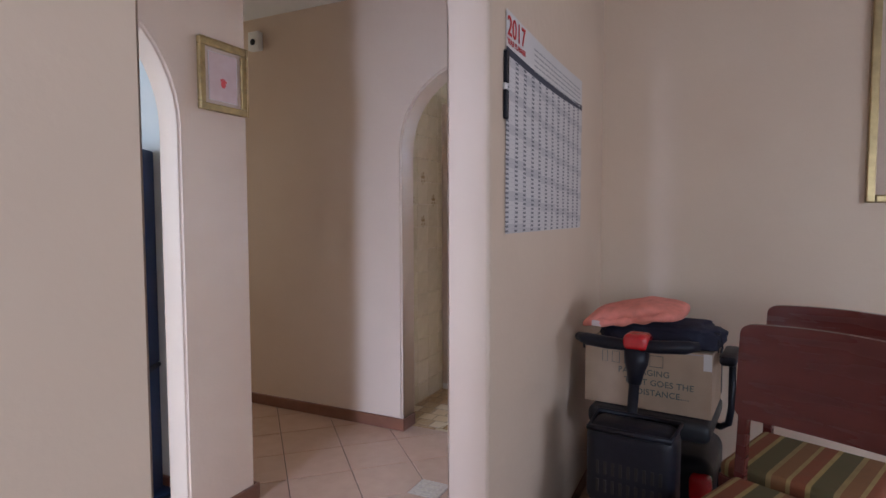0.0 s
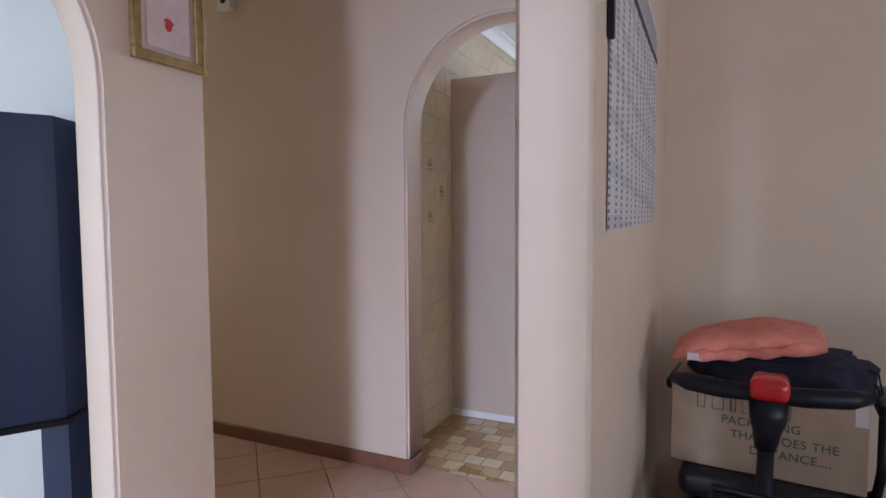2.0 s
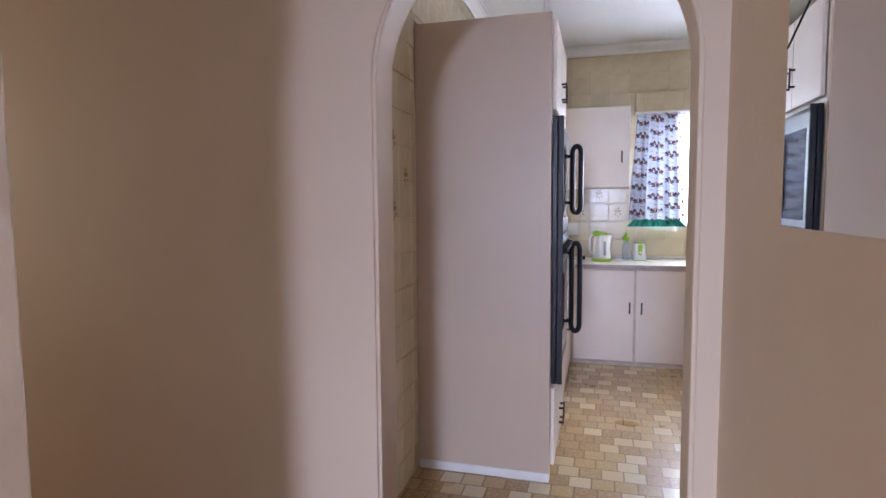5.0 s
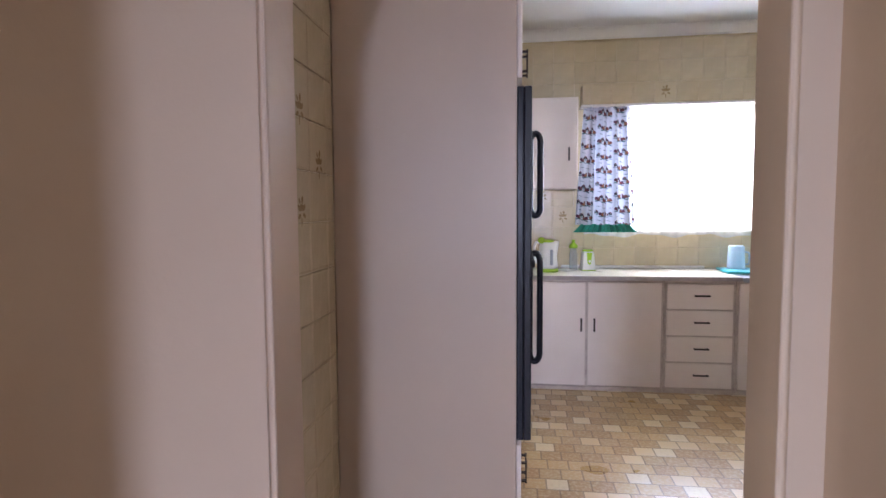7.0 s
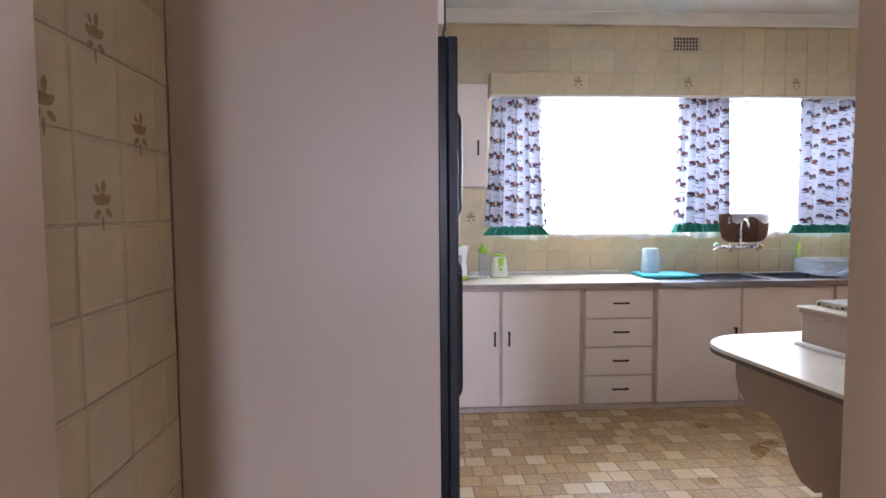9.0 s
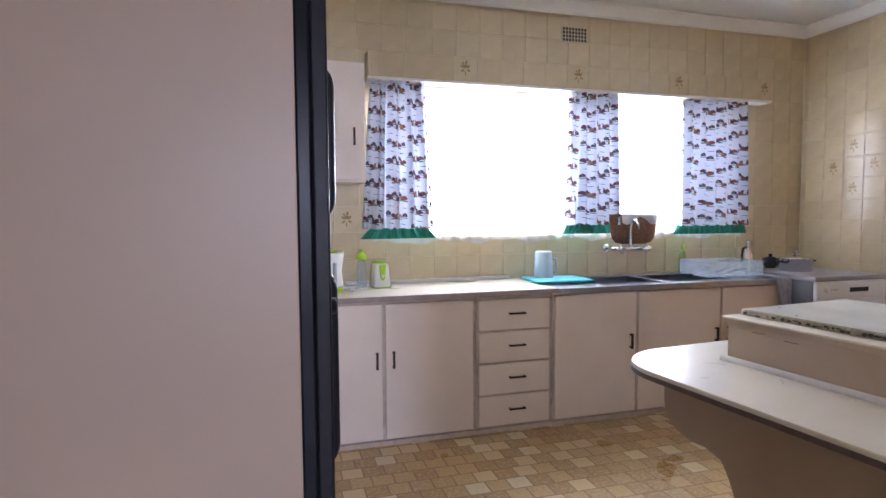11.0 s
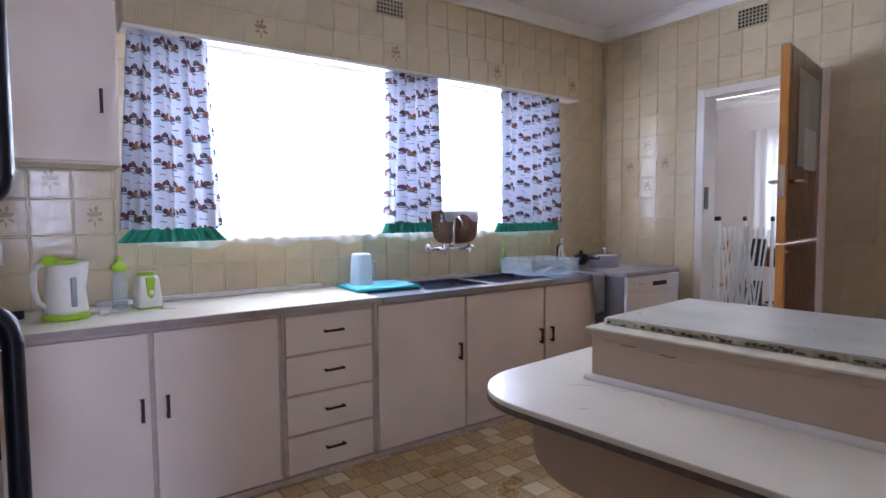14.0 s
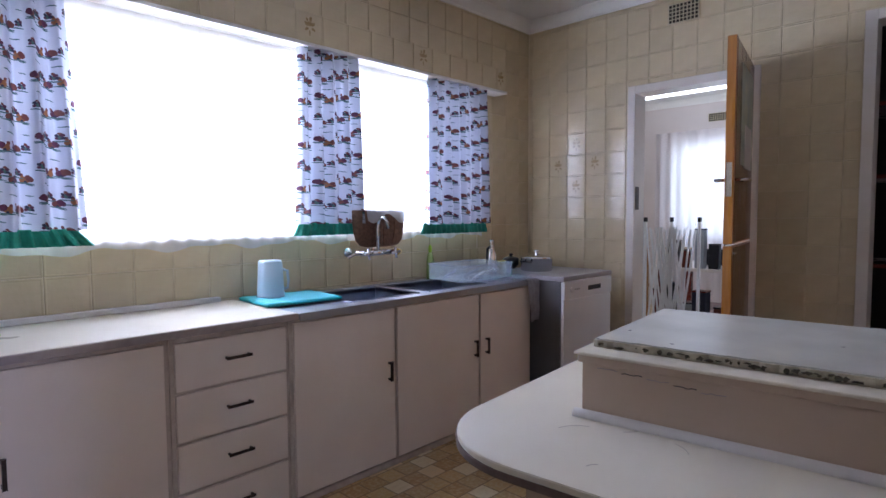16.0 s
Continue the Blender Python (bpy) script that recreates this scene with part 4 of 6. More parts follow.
# glazing bar of white conduit rising from the tower
pp = thing("conduit_pipe", (0.02, 7.36, 2.236), "white pipe rising from the oven cabinet to the ceiling", "pipe")
part("pipe", tube([(0, 0, 0), (0, 0, 0.52)], 0.011, 12), M_WHITEPL, pp, "", True)

# peninsula
pen = thing("peninsula_counter", (1.595, 8.10, 0), "breakfast counter with rounded pale top and scalloped beige end panel", "counter", "", 5.3)
W_, N_, S_ = -0.366, 0.250, -1.42
outl = [(W_, S_), (1.25, S_), (1.25, N_)]
for k in range(13):
    t = math.pi / 2 + math.pi / 2 * k / 12
    outl.append((W_ + 0.26 + 0.26 * math.cos(t), N_ - 0.26 + 0.26 * math.sin(t)))
part("countertop", prism(outl, 2, 0.722, 0.7515, 0.002), M_LAM, pen, "pale laminate top with dull scratches")
cx_, cy_ = 0.441, -0.579
edge = [((x - cx_) * 1.0035 + cx_, (y - cy_) * 1.0035 + cy_) for x, y in outl]
part("edge_band", prism(edge, 2, 0.7212, 0.7375), mat("dark worn edging", (0.13, 0.09, 0.08), 0.5, var=0.3, scale=30), pen, "dark worn edge band")
prof = [(S_ + 0.02, 0.0), (-0.46, 0.0), (-0.46, 0.385), (-0.43, 0.365), (-0.37, 0.375), (-0.32, 0.42), (-0.29, 0.49), (-0.26, 0.535), (-0.20, 0.552), (-0.14, 0.550), (-0.08, 0.565), (-0.035, 0.60), (-0.02, 0.65), (-0.02, 0.720), (S_ + 0.02, 0.720)]
M_PANEL = mat("beige painted panel", (0.36, 0.26, 0.19), 0.5, var=0.06, scale=4, bump=0.15, bump_scale=30)
part("end_panel", prism(prof, 0, W_ + 0.05, W_ + 0.095, 0.003), M_PANEL, pen, "beige scalloped end panel")
part("body", box((W_ + 0.10, S_ + 0.02, 0), (1.05, -0.48, 0.719)), M_PANEL, pen)
for k, (u, v, r_, a0_, a1_) in enumerate(((-0.13, -0.06, 0.07, 0.2, 1.3), (-0.10, -0.22, 0.06, -1.3, -0.3), (-0.27, -0.16, 0.03, 0.5, 1.4), (0.0, -0.10, 0.05, 3.6, 4.6))):
    part("scratch", tube([(u + r_ * math.cos(a0_ + (a1_ - a0_) * q / 8), v + r_ * math.sin(a0_ + (a1_ - a0_) * q / 8), 0.7512) for q in range(9)], 0.0009, 4), M_EDGE, pen, "dull curved scratch")

bx = thing("raised_hob_box", (1.592, 8.10, 0.7525), "beige painted wooden box standing on the breakfast counter", "box", "", 5.7)
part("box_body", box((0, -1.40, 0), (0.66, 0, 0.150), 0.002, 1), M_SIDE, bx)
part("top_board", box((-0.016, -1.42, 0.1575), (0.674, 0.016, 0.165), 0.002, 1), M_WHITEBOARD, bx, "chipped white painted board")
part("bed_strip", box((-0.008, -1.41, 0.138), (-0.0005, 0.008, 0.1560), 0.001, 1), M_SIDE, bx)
rngw = random.Random(3)
for k in range(5):
    y_ = -0.04 - 0.06 * k
    part("worn_streak", tube([(-0.0006, y_ - 0.05 * q / 5, 0.128 + rngw.uniform(-0.002, 0.002) - 0.004 * k) for q in range(6)], 0.0011, 4), M_INK if k % 2 else M_EDGE, bx, "dark chip in the paint")
qr = [(0, 0)] + [(-0.018 * math.cos(t), 0.018 * math.sin(t)) for t in [math.pi / 2 * k / 6 for k in range(7)]]
part("quarter_round", prism([(x - 0.0005, z) for x, z in qr], 1, -1.40, 0.018), M_PLINTH, bx, "pale quarter round moulding")
sl = thing("worn_slab", (1.592, 8.10, 0.918), "worn white slab with chipped blackened edge lying on the raised box", "board", "", 5.7)
rng = random.Random(5)
pts = []
for k in range(80):
    pts.append((0.060 + rng.uniform(-0.003, 0.002), -1.38 + 1.37 * k / 79))
pts += [(0.63, -0.01), (0.63, -1.38)]
part("slab", prism(pts, 2, 0.0188, 0.0225), M_MARBLE, sl)
rng = random.Random(8)
pts = [(0.056 + rng.uniform(-0.004, 0.004), -1.385 + 1.38 * k / 110) for k in range(111)] + [(0.635, -0.004), (0.635, -1.385)]
part("slab_core", prism(pts, 2, 0.0003, 0.0187), M_SLABEDGE, sl, "dark chipped slab core")

bm = bmesh.new()
rng = random.Random(14)
y_ = -0.02
while y_ > -1.37:
    l_, h_ = rng.uniform(0.004, 0.032), rng.uniform(0.003, 0.014)
    z_ = rng.uniform(0.001, 0.017 - h_)
    ring = [(y_ - l_ / 2 + l_ / 2 * math.cos(a) * rng.uniform(0.35, 1.2), z_ + h_ / 2 + h_ / 2 * math.sin(a) * rng.uniform(0.35, 1.2)) for a in [2 * math.pi * q / 9 for q in range(9)]]
    front, back = [bm.verts.new((0.0505, y, z)) for y, z in ring], [bm.verts.new((0.062, y, z)) for y, z in ring]
    bm.faces.new(front)
    for q in range(9):
        bm.faces.new((front[q], front[(q + 1) % 9], back[(q + 1) % 9], back[q]))
    y_ -= l_ * rng.uniform(0.3, 1.0) + rng.choice((0.0, 0.002, 0.01, 0.03))
part("mould_stains", bm, mat("olive black mould", (0.10, 0.09, 0.06), 0.8, var=0.4, scale=60), sl, "black mould spots along the chipped edge")
part("top_pits", add_box(add_box(add_box(bmesh.new(), (0.10, -0.19, 0.0226), (0.106, -0.182, 0.0229)), (0.20, -0.05, 0.0226), (0.207, -0.043, 0.0229)), (0.31, -0.52, 0.0226), (0.315, -0.512, 0.0229)), M_INK, sl, "small dark pits")


# ---- doors ----
def door_frame(name, y0, y1, z1, w=0.055):
    bm = bmesh.new()
    for a, b, u, v in ((y0 - w, y0, 0, z1 + w), (y1, y1 + w, 0, z1 + w), (y0, y1, z1, z1 + w)):
        add_box(bm, (4.098, a, u), (4.262, b, v), 0.003, 1)
    return structure(name, bm, M_FRAMEPAINT, "white gloss painted steel door frame")


door_frame("door_frame_garden", 8.435, 9.155, 2.085)
door_frame("door_frame_store", 7.0, 7.83, 2.27)
part("strike_plate", box((4.120, 9.150, 1.29), (4.17, 9.1595, 1.45), 0.002, 1), M_BRONZE)["kind"] = "structure"

dl = thing("stable_door", (4.072, 8.405, 0.012), "open varnished pine stable door with poster and chrome handle", "door", "", 99.3)
DW, DT = 0.735, 0.042
for z0, z1, nm in ((0, 1.085, "lower_leaf"), (1.093, 2.115, "upper_leaf")):
    lf = part(nm, box((0, 0, z0), (DT, DW, z1), 0.003, 2), M_DOORWOOD, dl)
    part("face_panel", box((-0.0025, 0.035, z0 + 0.01), (-0.0003, DW - 0.03, z1 - 0.01), 0.0008, 1), M_WOODDARK, lf)
lever = part("lever_handle", add_tube(tube([(-0.002, DW - 0.06, 1.415), (-0.05, DW - 0.06, 1.415), (-0.055, DW - 0.16, 1.415)], 0.009, 10), [(DT + 0.002, DW - 0.06, 1.415), (DT + 0.05, DW - 0.06, 1.415), (DT + 0.055, DW - 0.16, 1.415)], 0.009, 10), M_CHROME, dl, "chrome lever handle", True)
part("lock_plate", box((0.008, DW + 0.0003, 1.33), (0.034, DW + 0.003, 1.50), 0.001, 1), M_CHROME, dl)
part("bolt", tube([(-0.01, DW - 0.05, 1.05), (-0.01, DW + 0.01, 1.05)], 0.007, 8), M_CHROME, dl)
part("poster", box((-0.007, 0.10, 1.50), (-0.0035, 0.55, 2.02), 0.001, 1), mat("faded map paper", (0.46, 0.46, 0.34), 0.7, second=(0.34, 0.38, 0.36), scale=9), dl, "pinned faded green paper poster")
part("poster_sheet", box((-0.0095, 0.16, 1.49), (-0.0072, 0.42, 1.72), 0.001, 1), M_PAPER, dl, "loose white paper sheet")


# ---- expanding trellis gate ----
gt = thing("trellis_gate", (4.55, 9.30, 0), "folded white metal expanding trellis gate behind the doorway", "gate", "", -97)
for k, x in enumerate((0.0, 0.025, 0.235, 0.445)):
    u = part("upright", box((x, -0.010, 0.02), (x + 0.018, 0.010, 1.20), 0.002, 1), M_GATE, gt)
    part("end_cap", box((x - 0.002, -0.012, 1.2005), (x + 0.020, 0.012, 1.235), 0.003, 1), M_BLACKPL, u)
rngg = random.Random(4)
for k in range(11):
    lo_x, hi_x = 0.03 + k * 0.039, 0.03 + k * 0.039 + rngg.uniform(0.10, 0.19) * (1 if k < 6 else -1)
    for flip in (0, 1):
        a, b = (lo_x, hi_x) if flip else (hi_x, lo_x)
        y_ = 0.018 - 0.036 * flip
        part("lattice_bar", box((-0.007, -0.003, 0), (0.007, 0.003, 1.0), 0.001, 1), M_GATE, gt, "", False,
             Matrix.Translation((a, y_, 0.06)) @ Matrix.Rotation(math.atan2(b - a, 1.09), 4, "Y") @ Matrix.Diagonal((1, 1, 1.09 + 0.02 * flip, 1)))

# ---- vents ----
def vent(name, m_, w, h, nx, nz):
    v = thing(name, (0, 0, 0), "cream cast vent grille with small square holes", "vent", "wall vents")
    # near black sheet painting the shade inside the grille holes
    part("backing", box((0, -0.004, 0), (w, 0, h)), M_DARK, v)
    bm = bmesh.new()
    for i in range(nx + 1):
        x = w * i / nx
        add_box(bm, (x - 0.0026, -0.011, 0), (x + 0.0026, -0.0045, h))
    part("vertical_ribs", bm, M_VENT, v)
    bm = bmesh.new()
    for j in range(nz + 1):
        z = h * j / nz
        add_box(bm, (-0.004, -0.0105, z - 0.0026), (w + 0.004, -0.0045, z + 0.0026))
    part("cross_ribs", bm, M_VENT, v)
    v.matrix_world = m_
    return v


vent("wall_vent", pose(1.945, 10.049, 2.497), 0.19, 0.10, 8, 4)
vent("wall_vent", pose(4.109, 8.935, 2.50, 0, 0, -90), 0.19, 0.12, 8, 5)
vent("wall_vent", pose(7.997, 10.0, 2.44, 0, 0, -90), 0.22, 0.10, 8, 4)

# ---- things on the worktop ----
k = thing("electric_kettle", (0.295, 9.76, 0.8485), "white plastic jug kettle with lime green base and lid", "kettle", "", 20)
part("base", lathe([(0.082, 0), (0.085, 0.008), (0.082, 0.022), (0.076, 0.026)], 32), M_GREEN, k, "lime green base ring", True)
bm = lathe([(0.078, 0.027), (0.080, 0.04), (0.072, 0.12), (0.063, 0.205), (0.060, 0.222), (0.050, 0.228)], 32)
for v in bm.verts:
    if v.co.z > 0.13 and v.co.x > 0:
        v.co.x += (v.co.z - 0.13) * 0.35 * (v.co.x / 0.06)
        if v.co.z > 0.2:
            v.co.z += 0.010 * (v.co.x / 0.08)
part("jug_body", bm, M_WHITEPL, k, "", True)
part("lid", lathe([(0.052, 0.229), (0.050, 0.240), (0.03, 0.248), (0.010, 0.250)], 28), M_GREEN, k, "lime green lid", True)
part("handle", tube([(-0.055, 0, 0.232), (-0.095, 0, 0.228), (-0.112, 0, 0.195), (-0.112, 0, 0.13), (-0.100, 0, 0.08), (-0.072, 0, 0.055)], [0.010, 0.011, 0.012, 0.012, 0.011, 0.010], 12), M_WHITEPL, k, "", True)
wnd = box((-0.011, -0.0845, 0.055), (0.011, -0.070, 0.175), 0.005, 2)
part("water_window", wnd, M_GREYBOX, k, "grey water level window")
part("flower_print", lathe([(0.004, 0), (0.03, 0.0005), (0.002, 0.001)], 10), M_GREEN, k, "", False, Matrix.Translation((-0.055, -0.01, 0.243)) @ pose(0, 0, 0, 50, -20, 0))

b = thing("squeeze_bottle", (0.505, 9.90, 0.8485), "clear bottle with a lime green pump cap", "bottle")
part("bottle_body", lathe([(0.030, 0), (0.032, 0.004), (0.032, 0.13), (0.024, 0.16), (0.018, 0.172)], 24), M_CLEARPL, b, "", True)
part("cap", lathe([(0.030, 0.173), (0.034, 0.180), (0.032, 0.20), (0.016, 0.21), (0.010, 0.226), (0.016, 0.234), (0.006, 0.24)], 24), M_GREEN, b, "lime green cap", True)

a = thing("small_blender_base", (0.612, 9.86, 0.8485), "white blender motor base with lime green front stripe", "appliance", "", 8)
bm = box((-0.052, -0.05, 0), (0.052, 0.05, 0.150), 0.014, 3)
for v in bm.verts:
    f = 1.06 - 0.26 * (v.co.z / 0.15)
    v.co.x *= f
    v.co.y *= f
part("housing", bm, M_WHITEPL, a, "", True)
part("rim", lathe([(0.040, 0.151), (0.042, 0.156), (0.036, 0.165), (0.02, 0.166)], 24), M_GREEN, a, "", True)
part("stripe", prism([(-0.020, 0.142), (0.020, 0.142), (0.013, 0.06), (0, 0.045), (-0.013, 0.06)], 1, -0.0575, -0.044, 0.002), M_GREEN, a, "lime green stripe")
part("button", lathe([(0.010, 0), (0.010, 0.004), (0.007, 0.006)], 16), M_WHITEPL, a, "", False, Matrix.Translation((0, -0.0578, 0.075)) @ pose(0, 0, 0, 90, 0, 0))
part("foot", box((-0.053, -0.052, -0.0003), (0.053, 0.052, 0.009), 0.003, 1), M_GREEN, a)

pl = thing("wall_socket", (0.03, 10.040, 1.06), "white double wall socket with a black plug", "socket")
part("plate", box((-0.06, -0.012, 0), (0.06, 0, 0.115), 0.003, 2), M_WHITEPL, pl)
part("switch", box((0.02, -0.018, 0.07), (0.035, -0.0125, 0.09), 0.001, 1), M_WHITEPL, pl)
ad = thing("power_adaptor", (0.125, 9.86, 0.849), "small black power adaptor with a thin lead lying on the worktop", "adaptor")
part("block", box((-0.028, -0.02, 0), (0.028, 0.02, 0.034), 0.005, 2), M_BLACKPL, ad)
part("lead", tube([(-0.028, 0, 0.01), (-0.06, 0.02, 0.004), (-0.11, 0.03, 0.004), (-0.13, 0.10, 0.004)], 0.0025, 6), M_BLACKPL, ad)
cd = thing("white_cable", (0.43, 9.82, 0.849), "thin white coiled cable with a plug", "cable")
part("cable", tube([(0.11 * math.cos(t) * (0.4 + t / 14), 0.05 * math.sin(t) * (0.4 + t / 14), 0.004 + 0.001 * math.sin(3 * t)) for t in [0.3 * q for q in range(34)]], 0.003, 6), M_WHITEPL, cd, "", True)
part("plug", box((-0.02, -0.07, 0), (0.015, -0.035, 0.02), 0.004, 2), M_WHITEPL, cd)

tb = thing("chopping_board", (1.80, 9.81, 0.8500), "teal plastic chopping board lying on the worktop edge", "board", "", -4)
part("board", box((-0.20, -0.16, 0), (0.19, 0.16, 0.017), 0.008, 3), M_TEAL, tb, "", True)
part("top_face", box((-0.185, -0.145, 0.0172), (0.175, 0.145, 0.0182), 0.0004, 1), mat("pale aqua plastic", (0.10, 0.56, 0.66), 0.35, var=0.08), tb, "paler aqua top face")
jg = thing("measuring_jug", (1.722, 9.87, 0.869), "upturned pale translucent plastic jug on the chopping board", "jug")
part("jug", lathe([(0.066, 0), (0.064, 0.01), (0.056, 0.165), (0.050, 0.176), (0.046, 0.176)], 32), M_JUG, jg, "", True)
part("handle", tube([(0.060, 0, 0.03), (0.092, 0, 0.035), (0.098, 0, 0.07), (0.092, 0, 0.12), (0.056, 0, 0.13)], 0.007, 10), M_JUG, jg, "", True)

tp = thing("wall_tap", (2.41, 10.045, 1.045), "chrome wall mounted mixer tap with cross handles", "tap")
for s in (-0.1, 0.1):
    part("inlet", tube([(s, 0, 0), (s, -0.155, 0)], 0.013, 12), M_CHROME, tp, "", True)
    part("flange", tube([(s, 0, 0), (s, -0.008, 0)], 0.028, 20), M_CHROME, tp, "", True)
    cross = part("cross_handle", add_tube(tube([(s - 0.032, -0.195, -0.004), (s + 0.032, -0.195, 0.004)], 0.008, 10), [(s + 0.004, -0.195, -0.032), (s - 0.004, -0.195, 0.032)], 0.008, 10), M_CHROME, tp, "", True)
    part("hub", tube([(s, -0.155, 0), (s, -0.205, 0)], [0.015, 0.011], 14), M_CHROME, cross, "", True)
part("bridge", tube([(-0.12, -0.155, 0), (0.12, -0.155, 0)], 0.015, 12), M_CHROME, tp, "", True)
part("swan_spout", tube([(0, -0.155, 0.0), (0, -0.155, 0.14), (0, -0.163, 0.18), (0, -0.19, 0.20), (0, -0.22, 0.198), (0, -0.24, 0.175), (0, -0.243, 0.14)], 0.010, 14), M_CHROME, tp, "", True)
part("bracket_arm", tube([(-0.20, -0.14, -0.02), (-0.17, -0.155, 0.0), (-0.12, -0.155, 0.0)], 0.008, 8), M_CHROME, tp)
part("wooden_knob", lathe([(0.016, 0), (0.02, 0.01), (0.014, 0.03)], 14), M_YELLOW, tp, "", True, Matrix.Translation((0.14, -0.155, 0.0)) @ pose(0, 0, 0, 0, 90, 0))
bs = thing("wicker_basket", (2.475, 9.955, 1.075), "brown wicker basket with white cloth on the ledge behind tap", "basket")
w = 0.40
bm = lathe([(w * 0.24, 0), (w * 0.36, 0.010), (w * 0.435, 0.04), (w * 0.47, 0.09), (w * 0.49, 0.16), (w * 0.50, 0.212), (w * 0.47, 0.214), (w * 0.45, 0.12), (w * 0.36, 0.03)], 40, 1, 0.2)
part("basket_body", bm, M_WICKER, bs, "", True)
for s in (-0.07, 0.0, 0.08):
    part("weave_rib", tube([(s * 0.8, -0.036, 0.012), (s, -0.042, 0.08), (s * 1.1, -0.044, 0.20)], 0.0035, 6), M_WICKER, bs, "", True)
bm = bmesh.new()
g_ = [[bm.verts.new((-0.13 + 0.30 * i_ / 16, -0.047 - 0.004 * math.sin(i_ * 1.3) - 0.003 * k_, 0.222 - (0.028 + 0.055 * (0.5 + 0.5 * math.sin(i_ * 0.55 + 0.4))) * k_ / 4)) for i_ in range(17)] for k_ in range(5)]
for k_ in range(4):
    for i_ in range(16):
        bm.faces.new((g_[k_][i_], g_[k_][i_ + 1], g_[k_ + 1][i_ + 1], g_[k_ + 1][i_]))
tops = [bm.verts.new((-0.13 + 0.30 * i_ / 16, 0.03, 0.224)) for i_ in range(17)]
for i_ in range(16):
    bm.faces.new((g_[0][i_ + 1], g_[0][i_], tops[i_], tops[i_ + 1]))
part("white_liner", bm, M_NET, bs, "crumpled sheer white cloth liner", True)
ds = thing("detergent_bottle", (2.93, 9.99, 0.8425), "yellow green washing up liquid bottle beside the sink", "bottle")
part("bottle_body", lathe([(0.028, 0), (0.03, 0.01), (0.028, 0.12), (0.02, 0.16), (0.010, 0.175)], 18, 1, 0.7), clear_mat("green soap plastic", (0.60, 0.80, 0.3), 0.2, 0.62), ds, "", True)
part("cap", lathe([(0.011, 0.176), (0.012, 0.20), (0.006, 0.225)], 12), M_GREEN, ds)

dr = thing("dish_tub", (3.07, 9.76, 0.850), "clear plastic storage tub on the sink drainer", "tub", "", -3)
for lo, hi in (((-0.21, -0.15, 0), (0.21, 0.15, 0.004)), ((-0.22, -0.16, 0.0045), (-0.216, 0.16, 0.10)), ((0.216, -0.16, 0.0045), (0.22, 0.16, 0.10)), ((-0.2155, -0.16, 0.0045), (0.2155, -0.156, 0.10)), ((-0.2155, 0.156, 0.0045), (0.2155, 0.16, 0.10))):
    part("tub_wall", box(lo, hi, 0.001, 1), M_CLEARPL, dr)
part("rim", add_tube(bmesh.new(), [(-0.225, -0.165, 0.102), (0.225, -0.165, 0.102), (0.225, 0.165, 0.102), (-0.225, 0.165, 0.102)], 0.006, 6, True), M_CLEARPL, dr, "", True)
rngd = random.Random(2)
for q in range(4):
    part("utensil", tube([(-0.15 + q * 0.08, rngd.uniform(-.1, .1), 0.012), (-0.05 + q * 0.08, rngd.uniform(-.1, .1), 0.05)], 0.008, 8), M_WHITEPL if q % 2 else M_STEEL, dr)
yc = thing("yellow_tumbler", (3.335, 9.72, 0.8425), "short yellow tumbler beside the tub", "cup")
part("tumbler", lathe([(0.026, 0), (0.030, 0.11), (0.027, 0.11), (0.022, 0.01)], 20), M_YELLOW, yc, "", True)

dw = thing("dishwasher", (3.362, 9.255, 0), "white front loading dishwasher with grey sides beside the sink unit", "dishwasher", "", -1.0)
part("cabinet_body", box((0, 0.022, 0.02), (0.598, 0.60, 0.84), 0.004, 2), M_DISHSIDE, dw, "grey side panel")
part("lid", box((-0.004, -0.004, 0.8405), (0.602, 0.605, 0.872), 0.008, 3), M_DISHLID, dw, "grey worktop lid")
dd = part("door", box((0.004, 0, 0.10), (0.594, 0.021, 0.722), 0.005, 2), M_DISH, dw)
cp = part("control_strip", box((0.004, -0.006, 0.724), (0.594, 0.021, 0.838), 0.005, 2), M_DISH, dw)
part("grip", box((0.28, -0.008, 0.765), (0.44, -0.0062, 0.795), 0.0005, 1), M_BLACKPL, cp, "dark recessed grip")
part("dial", lathe([(0.018, 0), (0.018, 0.010), (0.014, 0.013)], 20), M_DISH, cp, "", True, Matrix.Translation((0.085, -0.0065, 0.785)) @ pose(0, 0, 0, 90, 0, 0))
for q in range(3):
    part("button", box((0.12 + q * 0.022, -0.0085, 0.78), (0.132 + q * 0.022, -0.0062, 0.79), 0.0005, 1), M_GREYBOX, cp)
part("kick_plate", box((0.004, 0.03, 0.0), (0.594, 0.05, 0.098)), M_DISHSIDE, dw)

pot = thing("saucepan", (3.60, 9.62, 0.8725), "stainless steel casserole pot with lid on the dishwasher", "pot")
part("pan", lathe([(0.10, 0), (0.108, 0.006), (0.108, 0.085), (0.112, 0.088)], 32), M_CHROME, pot, "", True)
part("lid", lathe([(0.112, 0.0885), (0.10, 0.10), (0.05, 0.112), (0.012, 0.114), (0.010, 0.125), (0.022, 0.133), (0.018, 0.142), (0.004, 0.145)], 28), M_CHROME, pot, "", True)
for s in (-1, 1):
    part("handle", tube([(s * 0.108, -0.03, 0.065), (s * 0.15, -0.025, 0.072), (s * 0.15, 0.025, 0.072), (s * 0.108, 0.03, 0.065)], 0.007, 8), M_BLACKPL, pot)
